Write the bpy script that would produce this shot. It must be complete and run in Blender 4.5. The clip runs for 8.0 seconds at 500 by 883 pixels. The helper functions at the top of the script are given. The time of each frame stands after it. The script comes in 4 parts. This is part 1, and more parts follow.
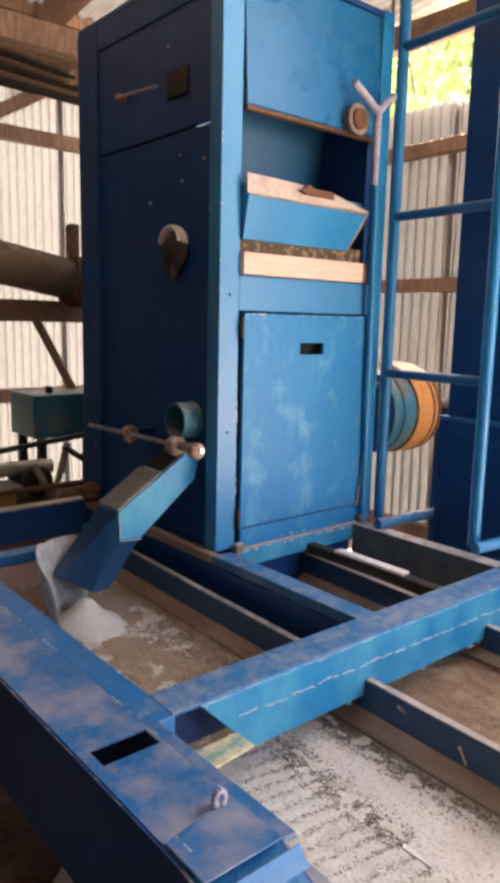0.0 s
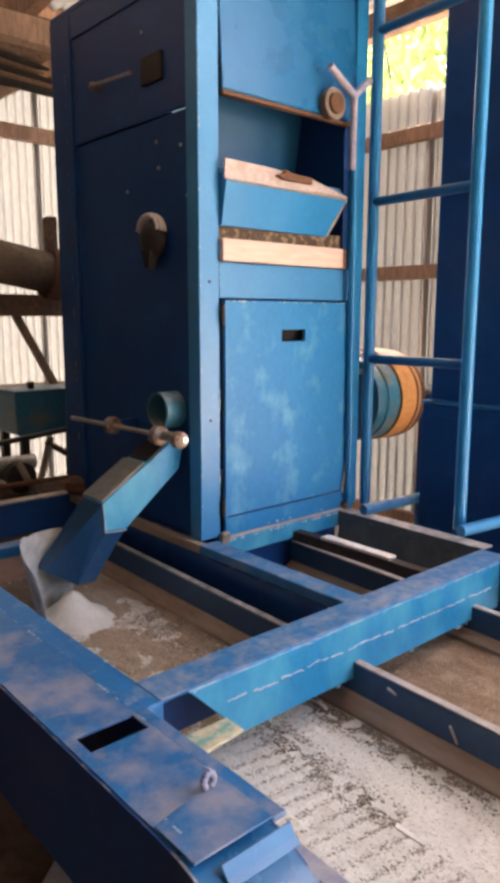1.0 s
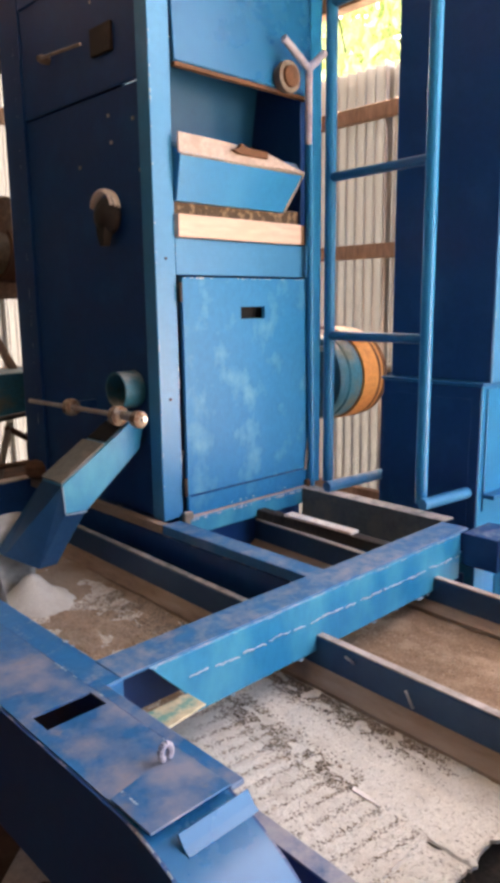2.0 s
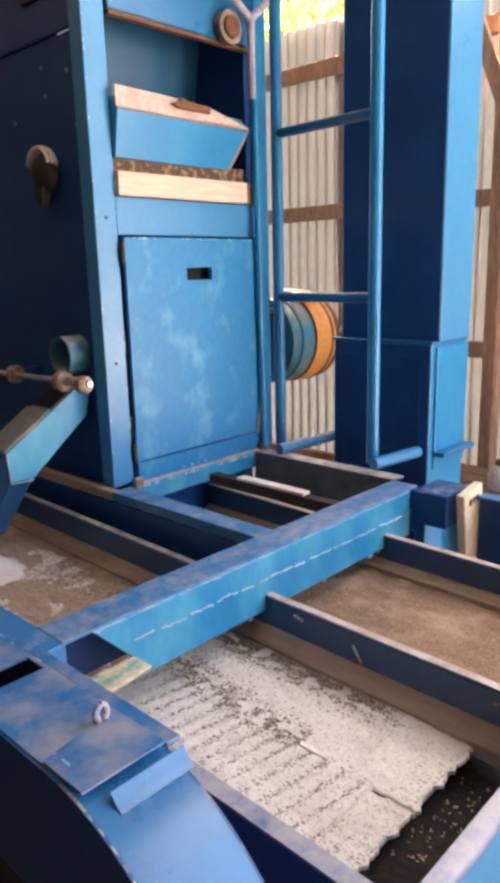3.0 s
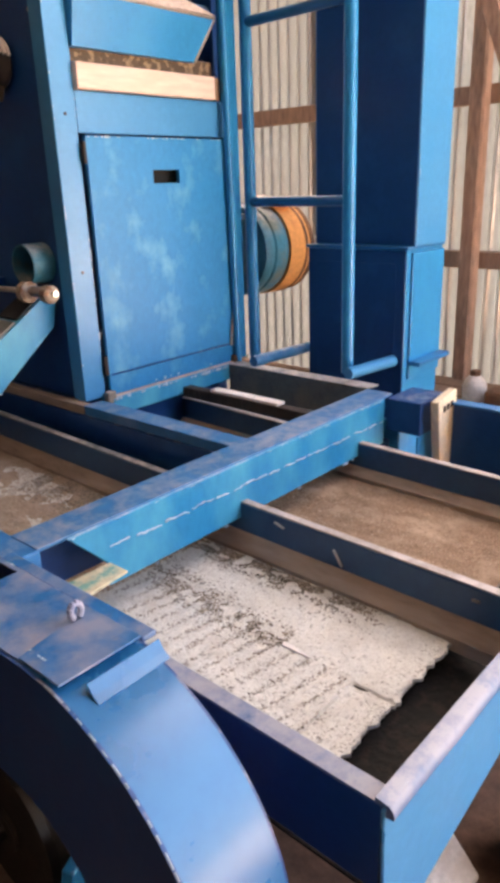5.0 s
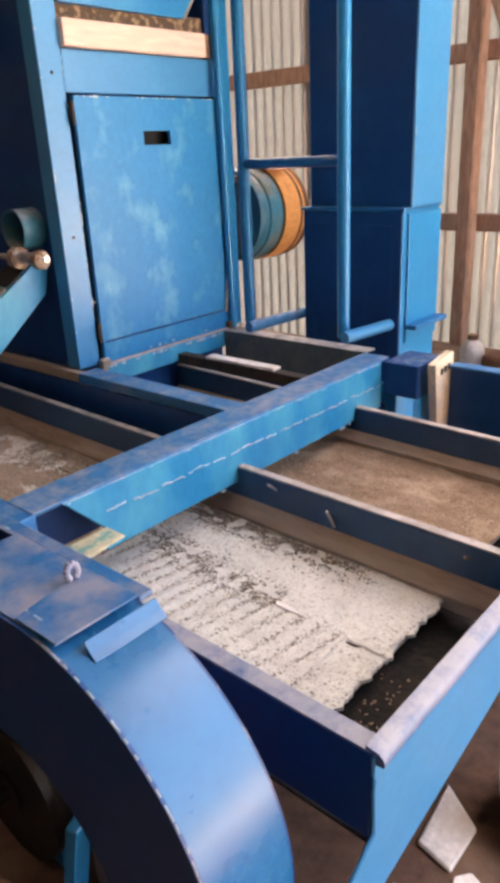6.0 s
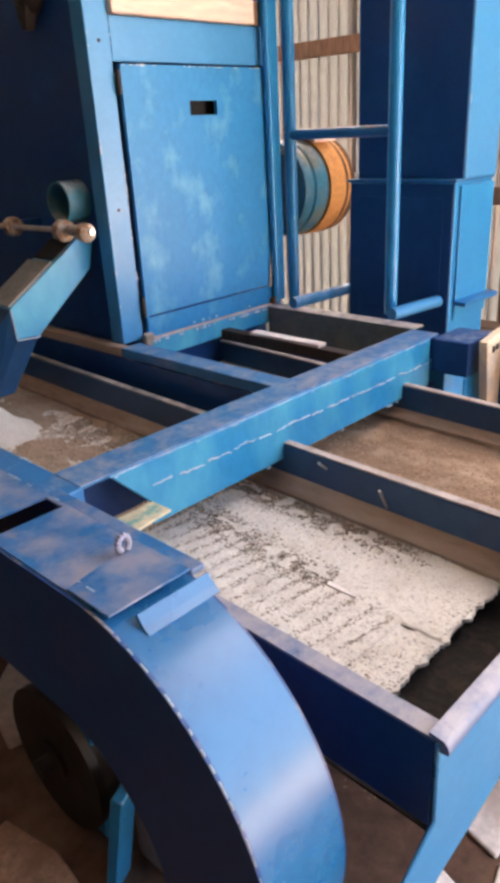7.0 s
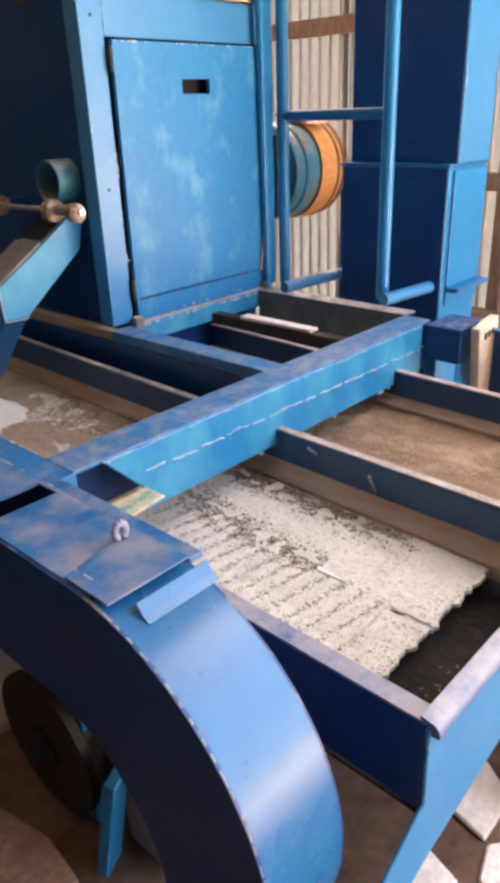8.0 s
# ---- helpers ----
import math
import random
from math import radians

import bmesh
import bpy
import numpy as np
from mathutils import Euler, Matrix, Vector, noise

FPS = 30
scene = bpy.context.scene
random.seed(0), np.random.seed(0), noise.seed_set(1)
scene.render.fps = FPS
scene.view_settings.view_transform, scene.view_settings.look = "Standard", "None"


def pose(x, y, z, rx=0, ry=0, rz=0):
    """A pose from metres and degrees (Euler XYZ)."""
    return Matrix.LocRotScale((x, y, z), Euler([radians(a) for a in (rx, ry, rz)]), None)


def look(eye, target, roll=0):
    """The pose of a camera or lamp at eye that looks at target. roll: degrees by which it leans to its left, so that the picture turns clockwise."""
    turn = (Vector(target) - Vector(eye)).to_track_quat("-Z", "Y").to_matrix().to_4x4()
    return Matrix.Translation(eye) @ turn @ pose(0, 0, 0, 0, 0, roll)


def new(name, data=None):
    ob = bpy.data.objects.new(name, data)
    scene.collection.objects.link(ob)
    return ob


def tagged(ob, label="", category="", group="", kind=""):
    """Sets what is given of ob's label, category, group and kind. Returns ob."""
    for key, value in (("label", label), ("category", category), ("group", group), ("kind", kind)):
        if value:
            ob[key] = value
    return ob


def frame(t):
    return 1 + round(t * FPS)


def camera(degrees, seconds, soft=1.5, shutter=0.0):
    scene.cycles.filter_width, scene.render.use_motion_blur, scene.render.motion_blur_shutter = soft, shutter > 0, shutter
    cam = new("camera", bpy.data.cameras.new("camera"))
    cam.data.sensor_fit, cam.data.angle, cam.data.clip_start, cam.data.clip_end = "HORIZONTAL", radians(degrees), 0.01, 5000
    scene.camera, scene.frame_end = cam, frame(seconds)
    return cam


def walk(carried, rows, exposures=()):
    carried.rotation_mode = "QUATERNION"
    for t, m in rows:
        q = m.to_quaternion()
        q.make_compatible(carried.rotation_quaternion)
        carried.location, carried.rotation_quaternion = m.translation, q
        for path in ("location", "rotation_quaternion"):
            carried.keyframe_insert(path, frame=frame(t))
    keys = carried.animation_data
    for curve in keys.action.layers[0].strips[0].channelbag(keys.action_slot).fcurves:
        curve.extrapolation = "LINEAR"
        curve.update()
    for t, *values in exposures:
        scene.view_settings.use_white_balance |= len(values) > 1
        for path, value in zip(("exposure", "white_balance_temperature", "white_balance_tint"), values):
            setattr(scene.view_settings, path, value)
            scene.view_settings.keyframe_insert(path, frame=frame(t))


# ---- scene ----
# camera and its way
cam = camera(38.5, 8.0, soft=4.8)
PATH = [
    (0, (-0.303, -0.323, 1.541), (0.965, 1.188, 1.209), 1.3),
    (0.5, (-0.294, -0.315, 1.522), (0.973, 1.193, 1.177), 0.7),
    (1, (-0.293, -0.323, 1.514), (1.003, 1.161, 1.171), 0.1),
    (2.5, (-0.249, -0.343, 1.474), (1.132, 1.043, 1.059), -1.0),
    (3, (-0.223, -0.358, 1.461), (1.186, 0.983, 0.994), -1.5),
    (3.5, (-0.194, -0.367, 1.435), (1.238, 0.916, 0.884), -2.4),
    (4, (-0.196, -0.36, 1.424), (1.219, 0.917, 0.82), -2.2),
    (4.5, (-0.209, -0.355, 1.423), (1.205, 0.906, 0.782), -2.0),
    (6, (-0.204, -0.355, 1.395), (1.18, 0.881, 0.648), -2.8),
    (6.5, (-0.183, -0.363, 1.382), (1.21, 0.842, 0.604), -3.3),
    (7, (-0.208, -0.32, 1.376), (1.095, 0.975, 0.584), -3.2),
    (7.5, (-0.21, -0.321, 1.381), (1.109, 0.966, 0.603), -3.0),
    (8, (-0.214, -0.296, 1.376), (1.106, 0.954, 0.541), -2.2),
]
walk(cam, [(t, look(eye, target, roll)) for t, eye, target, roll in PATH], exposures=[(0, 4.1, 8300, 16), (2.5, 4.28, 8300, 16), (4.5, 4.34, 8300, 16), (6.5, 4.32, 8300, 16), (8, 4.48, 8300, 16)])

# daylight
world = bpy.data.worlds.new("world")
scene.world = world
world.use_nodes = True
sky = world.node_tree.nodes.new("ShaderNodeTexSky")
sky.sky_type, sky.sun_disc = "NISHITA", False
sky.sun_elevation, sky.sun_rotation = radians(63), radians(40)
sky.air_density, sky.dust_density, sky.ozone_density = 0.7, 6.0, 0.5
world.node_tree.links.new(sky.outputs[0], world.node_tree.nodes["Background"].inputs[0])
world.node_tree.nodes["Background"].inputs[1].default_value = 0.15
sun = new("sun", bpy.data.lights.new("sun", "SUN"))
sun.data.energy, sun.data.angle, sun.data.color = 5.0, radians(0.6), (1.0, 0.96, 0.9)
sun.matrix_world = look((3.5, 4.2, 11), (0, 0, 0))


# ---- materials ----
def material(name, colour, rough=0.5, metal=0.0, spots=None, spot_scale=6.0, spot_lo=0.5, spot_hi=0.65, grain=0.15, grain_scale=60.0, bump=0.15, dust=None, dust_amount=0.0, stretch=(1, 1, 1), spec=0.5):
    """A painted or raw surface: base colour with fine grain, patches of a second colour, and dust that lies on level faces."""
    m = bpy.data.materials.new(name)
    m.use_nodes = True
    n, l = m.node_tree.nodes, m.node_tree.links
    b = n["Principled BSDF"]
    b.inputs["Metallic"].default_value = metal
    b.inputs["Specular IOR Level"].default_value = spec
    tc = n.new("ShaderNodeTexCoord")
    mp = n.new("ShaderNodeMapping")
    mp.inputs["Scale"].default_value = stretch
    info = n.new("ShaderNodeObjectInfo")
    add = n.new("ShaderNodeVectorMath")
    l.new(tc.outputs["Object"], add.inputs[0])
    l.new(info.outputs["Random"], add.inputs[1])
    l.new(add.outputs[0], mp.inputs["Vector"])

    def noise_tex(scale, detail=6.0, rough_=0.6):
        t = n.new("ShaderNodeTexNoise")
        t.inputs["Scale"].default_value, t.inputs["Detail"].default_value, t.inputs["Roughness"].default_value = scale, detail, rough_
        l.new(mp.outputs[0], t.inputs["Vector"])
        return t

    def ramp(src, lo, hi):
        r = n.new("ShaderNodeMapRange")
        r.inputs["From Min"].default_value, r.inputs["From Max"].default_value = lo, hi
        l.new(src, r.inputs["Value"])
        return r.outputs[0]

    def mix(fac, a, c):
        x = n.new("ShaderNodeMix")
        x.data_type = "RGBA"
        if isinstance(fac, float):
            x.inputs["Factor"].default_value = fac
        else:
            l.new(fac, x.inputs["Factor"])
        for k, v in ((6, a), (7, c)):
            if isinstance(v, tuple):
                x.inputs[k].default_value = (*v, 1)
            else:
                l.new(v, x.inputs[k])
        return x.outputs[2]

    fine = noise_tex(grain_scale)
    broad = noise_tex(spot_scale)
    dark = tuple(c * (1 - grain * 1.6) for c in colour)
    light = tuple(min(1, c * (1 + grain)) for c in colour)
    col = mix(ramp(fine.outputs[0], 0.3, 0.7), dark, light)
    rgh = n.new("ShaderNodeMapRange")
    rgh.inputs["To Min"].default_value, rgh.inputs["To Max"].default_value = max(0.05, rough - 0.12), min(1, rough + 0.15)
    l.new(broad.outputs[0], rgh.inputs["Value"])
    rough_out = rgh.outputs[0]
    if spots:
        col = mix(ramp(broad.outputs[0], spot_lo, spot_hi), col, spots)
    if dust:
        geo = n.new("ShaderNodeNewGeometry")
        sep = n.new("ShaderNodeSeparateXYZ")
        l.new(geo.outputs["Normal"], sep.inputs[0])
        patch = noise_tex(19.0, 8.0, 0.72)
        up = ramp(sep.outputs["Z"], 0.25, 0.95)
        mul = n.new("ShaderNodeMath")
        mul.operation = "MULTIPLY"
        l.new(up, mul.inputs[0])
        l.new(ramp(patch.outputs[0], 0.62 - 0.35 * dust_amount, 0.85 - 0.3 * dust_amount), mul.inputs[1])
        col = mix(mul.outputs[0], col, dust)
    l.new(col, b.inputs["Base Color"])
    l.new(rough_out, b.inputs["Roughness"])
    bp = n.new("ShaderNodeBump")
    bp.inputs["Strength"].default_value, bp.inputs["Distance"].default_value = bump, 0.004
    l.new(fine.outputs[0], bp.inputs["Height"])
    l.new(bp.outputs[0], b.inputs["Normal"])
    return m


DUST = (0.5, 0.45, 0.43)
BLUE = (0.001, 0.205, 0.455)
blue = material("blue_paint", BLUE, 0.32, spec=0.4, spots=(0.005, 0.255, 0.51), spot_scale=5, spot_lo=0.45, spot_hi=0.8, dust=DUST, dust_amount=0.35, bump=0.03, grain=0.05)
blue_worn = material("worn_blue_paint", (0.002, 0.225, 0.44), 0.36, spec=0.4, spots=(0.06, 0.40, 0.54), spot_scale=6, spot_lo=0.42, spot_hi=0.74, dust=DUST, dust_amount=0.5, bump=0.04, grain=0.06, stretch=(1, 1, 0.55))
blue_dusty = material("dusty_blue_paint", (0.003, 0.15, 0.37), 0.42, spots=(0.10, 0.22, 0.37), spot_scale=9, spot_lo=0.55, spot_hi=0.75, dust=(0.34, 0.36, 0.42), dust_amount=0.2, bump=0.05, grain=0.08)
blue_floury = material("floury_blue_paint", (0.03, 0.11, 0.26), 0.5, spots=(0.20, 0.21, 0.29), spot_scale=9, spot_lo=0.45, spot_hi=0.75, dust=(0.33, 0.325, 0.36), dust_amount=1.0, bump=0.12)
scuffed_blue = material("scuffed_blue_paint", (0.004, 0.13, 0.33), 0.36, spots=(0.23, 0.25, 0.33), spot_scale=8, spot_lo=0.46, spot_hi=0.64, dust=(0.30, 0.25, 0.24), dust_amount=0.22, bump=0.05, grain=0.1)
door_blue = material("scuffed_door_paint", BLUE, 0.38, spec=0.35, spots=(0.12, 0.40, 0.57), spot_scale=9, spot_lo=0.52, spot_hi=0.8, bump=0.03, grain=0.06, stretch=(1, 1, 0.75))
grey_green = material("floury_grey_green_paint", (0.10, 0.13, 0.135), 0.6, spots=(0.16, 0.17, 0.15), spot_scale=10, dust=DUST, dust_amount=0.8, bump=0.1)
# Blue lowered to dim upper panel and guard strip; panel shade is in it.
blue_gloss = material("glossy_blue_paint", (0.001, 0.125, 0.315), 0.27, spec=0.5, spots=(0.012, 0.165, 0.36), spot_scale=6, spot_lo=0.45, spot_hi=0.8, bump=0.02, grain=0.04)
# Darker copy of the blue: shade of the recess and the rungs.
shade_blue = material("shaded_blue_paint", (0.002, 0.105, 0.265), 0.32, spots=(0.004, 0.13, 0.30), spot_scale=5, spot_lo=0.45, spot_hi=0.8, bump=0.03, grain=0.05)
dusty_top = material("dust_covered_blue_paint", (0.006, 0.15, 0.35), 0.45, spots=(0.14, 0.24, 0.38), spot_scale=7, spot_lo=0.5, spot_hi=0.75, dust=(0.31, 0.315, 0.37), dust_amount=0.5, bump=0.06, grain=0.1)
# Blue darkened to hold the shade of the lower duct and tray dividers.
shade_teal = material("shaded_teal_paint", (0.004, 0.055, 0.14), 0.4, spots=(0.012, 0.075, 0.16), spot_scale=7, bump=0.04, grain=0.08)
# Paler blue: sky sheen on leg and cabinet front put into the colour.
pale_sheen_blue = material("pale_sheen_blue_paint", (0.035, 0.24, 0.48), 0.3, spec=0.5, spots=(0.012, 0.215, 0.46), spot_scale=4, spot_lo=0.42, spot_hi=0.75, bump=0.03, grain=0.06)
# Machine blue darkened: shade on faces turned from the light is put in here.
shade_navy = material("shaded_navy_paint", (0.003, 0.048, 0.18), 0.36, spec=0.35, spots=(0.005, 0.065, 0.21), bump=0.03, grain=0.06, dust=DUST, dust_amount=0.3)
teal = material("teal_paint", (0.015, 0.15, 0.225), 0.45, spots=(0.12, 0.15, 0.13), dust=DUST, dust_amount=0.5)
dusty_steel = material("dusty_steel", (0.33, 0.29, 0.25), 0.7, 0.1, spots=(0.16, 0.12, 0.09), dust=DUST, dust_amount=0.8, bump=0.3)
raw_steel = material("raw_steel", (0.55, 0.53, 0.5), 0.38, 0.9, spots=(0.3, 0.2, 0.14), spot_scale=18, bump=0.1)
rust = material("rusty_iron", (0.16, 0.075, 0.04), 0.8, 0.2, spots=(0.07, 0.04, 0.03), bump=0.4)
dark_iron = material("dark_greasy_iron", (0.03, 0.025, 0.022), 0.55, 0.4, spots=(0.07, 0.05, 0.04), bump=0.3)
def translucent(m, share):
    """Turns part of a material into thin sheet that lets daylight through."""
    n, l = m.node_tree.nodes, m.node_tree.links
    b = n["Principled BSDF"]
    t = n.new("ShaderNodeBsdfTranslucent")
    t.inputs[0].default_value = (0.88, 0.94, 1.0, 1)
    x = n.new("ShaderNodeMixShader")
    x.inputs[0].default_value = share
    l.new(b.outputs[0], x.inputs[1])
    l.new(t.outputs[0], x.inputs[2])
    l.new(x.outputs[0], n["Material Output"].inputs[0])
    return m


roofing = translucent(material("roof_sheet", (0.36, 0.32, 0.28), 0.5, 0.0, spots=(0.22, 0.15, 0.1), spot_scale=2.5, bump=0.08), 0.010)
# Very dark sheet for the unseen blocking roof, so it bounces little.
blocker_roofing = material("dark_blocker_sheet", (0.08, 0.065, 0.055), 0.8, 0.0, spots=(0.05, 0.035, 0.03), spot_scale=2.5, bump=0.08)
timber = material("rough_timber", (0.43, 0.26, 0.18), 0.8, spots=(0.28, 0.16, 0.11), spot_scale=5, bump=0.4, stretch=(1, 1, 0.2), grain=0.25)
old_timber = material("old_timber", (0.23, 0.14, 0.09), 0.85, spots=(0.13, 0.08, 0.05), spot_scale=5, bump=0.4, grain=0.25)
pale_wood = material("planed_pale_wood", (0.74, 0.54, 0.45), 0.65, spots=(0.66, 0.45, 0.36), spot_scale=8, bump=0.15, stretch=(0.15, 1, 1))
cream = material("cream_painted_wood", (0.82, 0.68, 0.48), 0.6, spots=(0.66, 0.58, 0.48), spot_scale=9, bump=0.15)
ledge_wood = material("dusty_brown_board", (0.34, 0.245, 0.18), 0.85, spots=(0.44, 0.35, 0.28), spot_scale=9, bump=0.3, stretch=(1, 0.2, 1))
orange = material("orange_belt", (0.58, 0.25, 0.075), 0.6, spots=(0.4, 0.15, 0.05), spot_scale=9, bump=0.2)
dark_rubber = material("black_rubber", (0.02, 0.02, 0.02), 0.7, bump=0.2)
plastic_white = material("dusty_white_plastic", (0.62, 0.57, 0.53), 0.5, spots=(0.5, 0.42, 0.36), spot_scale=8, bump=0.05)
tube_brown = material("dusty_brown_tube", (0.2, 0.15, 0.1), 0.7, spots=(0.13, 0.09, 0.06), dust=DUST, dust_amount=0.4)
# Very dark wood, chosen so the unseen blocking boards bounce little light.
dark_board = material("dark_low_bounce_wood", (0.035, 0.027, 0.022), 0.85, spots=(0.04, 0.03, 0.025), spot_scale=4, bump=0.4, stretch=(1, 1, 0.2), grain=0.3)
# Unseen ground, its paleness set to bounce daylight onto the machines.
yard = material("pale_bounce_yard", (0.38, 0.35, 0.31), 0.95, spots=(0.31, 0.28, 0.24), spot_scale=1.5, bump=0.5)
earth = material("earth_floor", (0.12, 0.062, 0.04), 0.95, spots=(0.2, 0.13, 0.09), spot_scale=3, bump=0.8, grain=0.3, grain_scale=25)
# Near black that stands for dark insides of openings.
black_hole = material("dark_inside_black", (0.006, 0.006, 0.007), 0.9)
# Off-white; on the floor it stands for patches of sunlight.
lit_white = material("dirty_lit_white", (0.82, 0.77, 0.73), 0.8, spots=(0.7, 0.62, 0.56), bump=0.3)
leaf = material("green_leaves", (0.24, 0.33, 0.13), 0.6, spots=(0.36, 0.42, 0.2), spot_scale=2, grain=0.3)
bark = material("tree_bark", (0.12, 0.09, 0.07), 0.9, bump=0.6)


def rice_material(name, a, b, c):
    m = bpy.data.materials.new(name)
    m.use_nodes = True
    n, l = m.node_tree.nodes, m.node_tree.links
    bs = n["Principled BSDF"]
    geo = n.new("ShaderNodeNewGeometry")
    cr = n.new("ShaderNodeValToRGB")
    cr.color_ramp.elements[0].color, cr.color_ramp.elements[1].color = (*a, 1), (*c, 1)
    mid = cr.color_ramp.elements.new(0.35)
    mid.color = (*b, 1)
    l.new(geo.outputs["Random Per Island"], cr.inputs[0])
    l.new(cr.outputs[0], bs.inputs["Base Color"])
    bs.inputs["Roughness"].default_value = 0.6
    return m


white_rice = rice_material("white_rice_grain", (0.56, 0.53, 0.47), (0.63, 0.605, 0.545), (0.70, 0.675, 0.62))
dark_husk = rice_material("dark_husk_grain", (0.10, 0.075, 0.055), (0.2, 0.155, 0.12), (0.36, 0.3, 0.24))
mixed_husk = rice_material("mixed_husk_grain", (0.16, 0.13, 0.10), (0.3, 0.255, 0.205), (0.46, 0.41, 0.35))
tan_rice = rice_material("tan_rice_grain", (0.38, 0.27, 0.18), (0.5, 0.37, 0.26), (0.6, 0.47, 0.35))
brown_rice = rice_material("brown_rice_grain", (0.25, 0.15, 0.09), (0.35, 0.23, 0.145), (0.47, 0.33, 0.22))
rice_bed = material("rice_layer", (0.66, 0.64, 0.58), 0.8, spots=(0.56, 0.53, 0.47), spot_scale=11, bump=0.35, grain=0.1, grain_scale=240)
brown_bed = material("brown_rice_layer", (0.27, 0.17, 0.105), 0.85, spots=(0.4, 0.28, 0.19), spot_scale=9, bump=0.8, grain=0.3, grain_scale=240)


tan_bed = material("tan_rice_layer", (0.38, 0.29, 0.215), 0.85, spots=(0.29, 0.2, 0.135), spot_scale=9, bump=0.6, grain=0.25, grain_scale=240)
north_sheet = translucent(material("pale_translucent_sheet", (0.3, 0.27, 0.24), 0.5, 0.0, spots=(0.22, 0.18, 0.15), spot_scale=2.0, bump=0.05, stretch=(1, 1, 0.25)), 0.033)
east_sheet = translucent(material("weathered_translucent_sheet", (0.44, 0.42, 0.40), 0.3, 0.8, spots=(0.33, 0.29, 0.26), spot_scale=2.2, bump=0.05, stretch=(1, 1, 0.25)), 0.019)


lever_paint = material("chalky_lilac_paint", (0.36, 0.36, 0.45), 0.55, spots=(0.2, 0.24, 0.4), spot_scale=12, bump=0.1)
pink_dust = material("pinkish_flour_dust", (0.52, 0.44, 0.41), 0.9, spots=(0.42, 0.34, 0.3), spot_scale=12, bump=0.3)
husk_brush = material("husky_bristle", (0.09, 0.06, 0.04), 0.9, spots=(0.3, 0.21, 0.13), spot_scale=45, spot_lo=0.5, spot_hi=0.6, bump=0.8)
husky_dark = material("dark_husk_litter", (0.007, 0.005, 0.004), 0.95, spots=(0.03, 0.02, 0.014), spot_scale=40, spot_lo=0.5, spot_hi=0.7, bump=1.0, grain=0.4)
mustard = material("faded_yellow_tin", (0.5, 0.33, 0.1), 0.6, spots=(0.3, 0.2, 0.1), bump=0.2)
cream_green = material("flaked_cream_paint", (0.62, 0.55, 0.36), 0.6, spots=(0.16, 0.36, 0.3), spot_scale=22, spot_lo=0.5, spot_hi=0.62, bump=0.2)
weld_pale = material("pale_weld", (0.36, 0.46, 0.56), 0.5, bump=0.2)
bright_steel = material("bright_steel", (0.78, 0.76, 0.73), 0.3, 0.85, spots=(0.6, 0.55, 0.5), spot_scale=30, bump=0.05)
corroded = material("corroded_iron", (0.42, 0.34, 0.27), 0.7, 0.2, spots=(0.2, 0.1, 0.055), spot_scale=45, spot_lo=0.45, spot_hi=0.6, bump=0.5)
# Dusty steel darkened, with the shade on the duct top in its colour.
shaded_steel = material("shaded_dusty_steel", (0.17, 0.17, 0.155), 0.6, 0.2, spots=(0.27, 0.25, 0.22), spot_scale=9, bump=0.1)
cloudy_sheet = material("cloudy_plastic_sheet", (0.5, 0.5, 0.47), 0.5, spots=(0.27, 0.27, 0.26), spot_scale=14, spot_lo=0.42, spot_hi=0.7, bump=0.15)


# ---- mesh helpers ----
ORIGIN = {}


def thing(name, at, label, category, group="", kind=""):
    e = new(name)
    e.location = at
    e.empty_display_size = 0.05
    ORIGIN[e.name] = Vector(at)
    return tagged(e, label, category, group, kind)


def part(name, bm, mat, parent=None, label="", smooth=False):
    """Links a bmesh, made in world metres, as one mesh under a thing or under a part."""
    o = ORIGIN[parent.name] if parent else Vector((0, 0, 0))
    bmesh.ops.translate(bm, verts=bm.verts, vec=-o)
    bmesh.ops.recalc_face_normals(bm, faces=bm.faces)
    me = bpy.data.meshes.new(name)
    bm.to_mesh(me)
    bm.free()
    me.materials.append(mat)
    if smooth:
        me.shade_smooth()
        me.set_sharp_from_angle(angle=radians(40))
    ob = new(name, me)
    if parent:
        ob.parent = parent
        ORIGIN[ob.name] = o
    else:
        ORIGIN[ob.name] = Vector((0, 0, 0))
    return tagged(ob, label)


def lone(name, bm, mat, label, category, group="", kind="", smooth=False):
    return tagged(part(name, bm, mat, None, "", smooth), label, category, group, kind)


def box(x0, x1, y0, y1, z0, z1, bevel=0.003, bm=None):
    bm = bm or bmesh.new()
    r = bmesh.ops.create_cube(bm, size=1)
    for v in r["verts"]:
        v.co = Vector((x0 + (v.co.x + 0.5) * (x1 - x0), y0 + (v.co.y + 0.5) * (y1 - y0), z0 + (v.co.z + 0.5) * (z1 - z0)))
    if bevel:
        es = list({e for v in r["verts"] for e in v.link_edges})
        bmesh.ops.bevel(bm, geom=es, offset=bevel, segments=2, affect="EDGES", profile=0.5)
    return bm


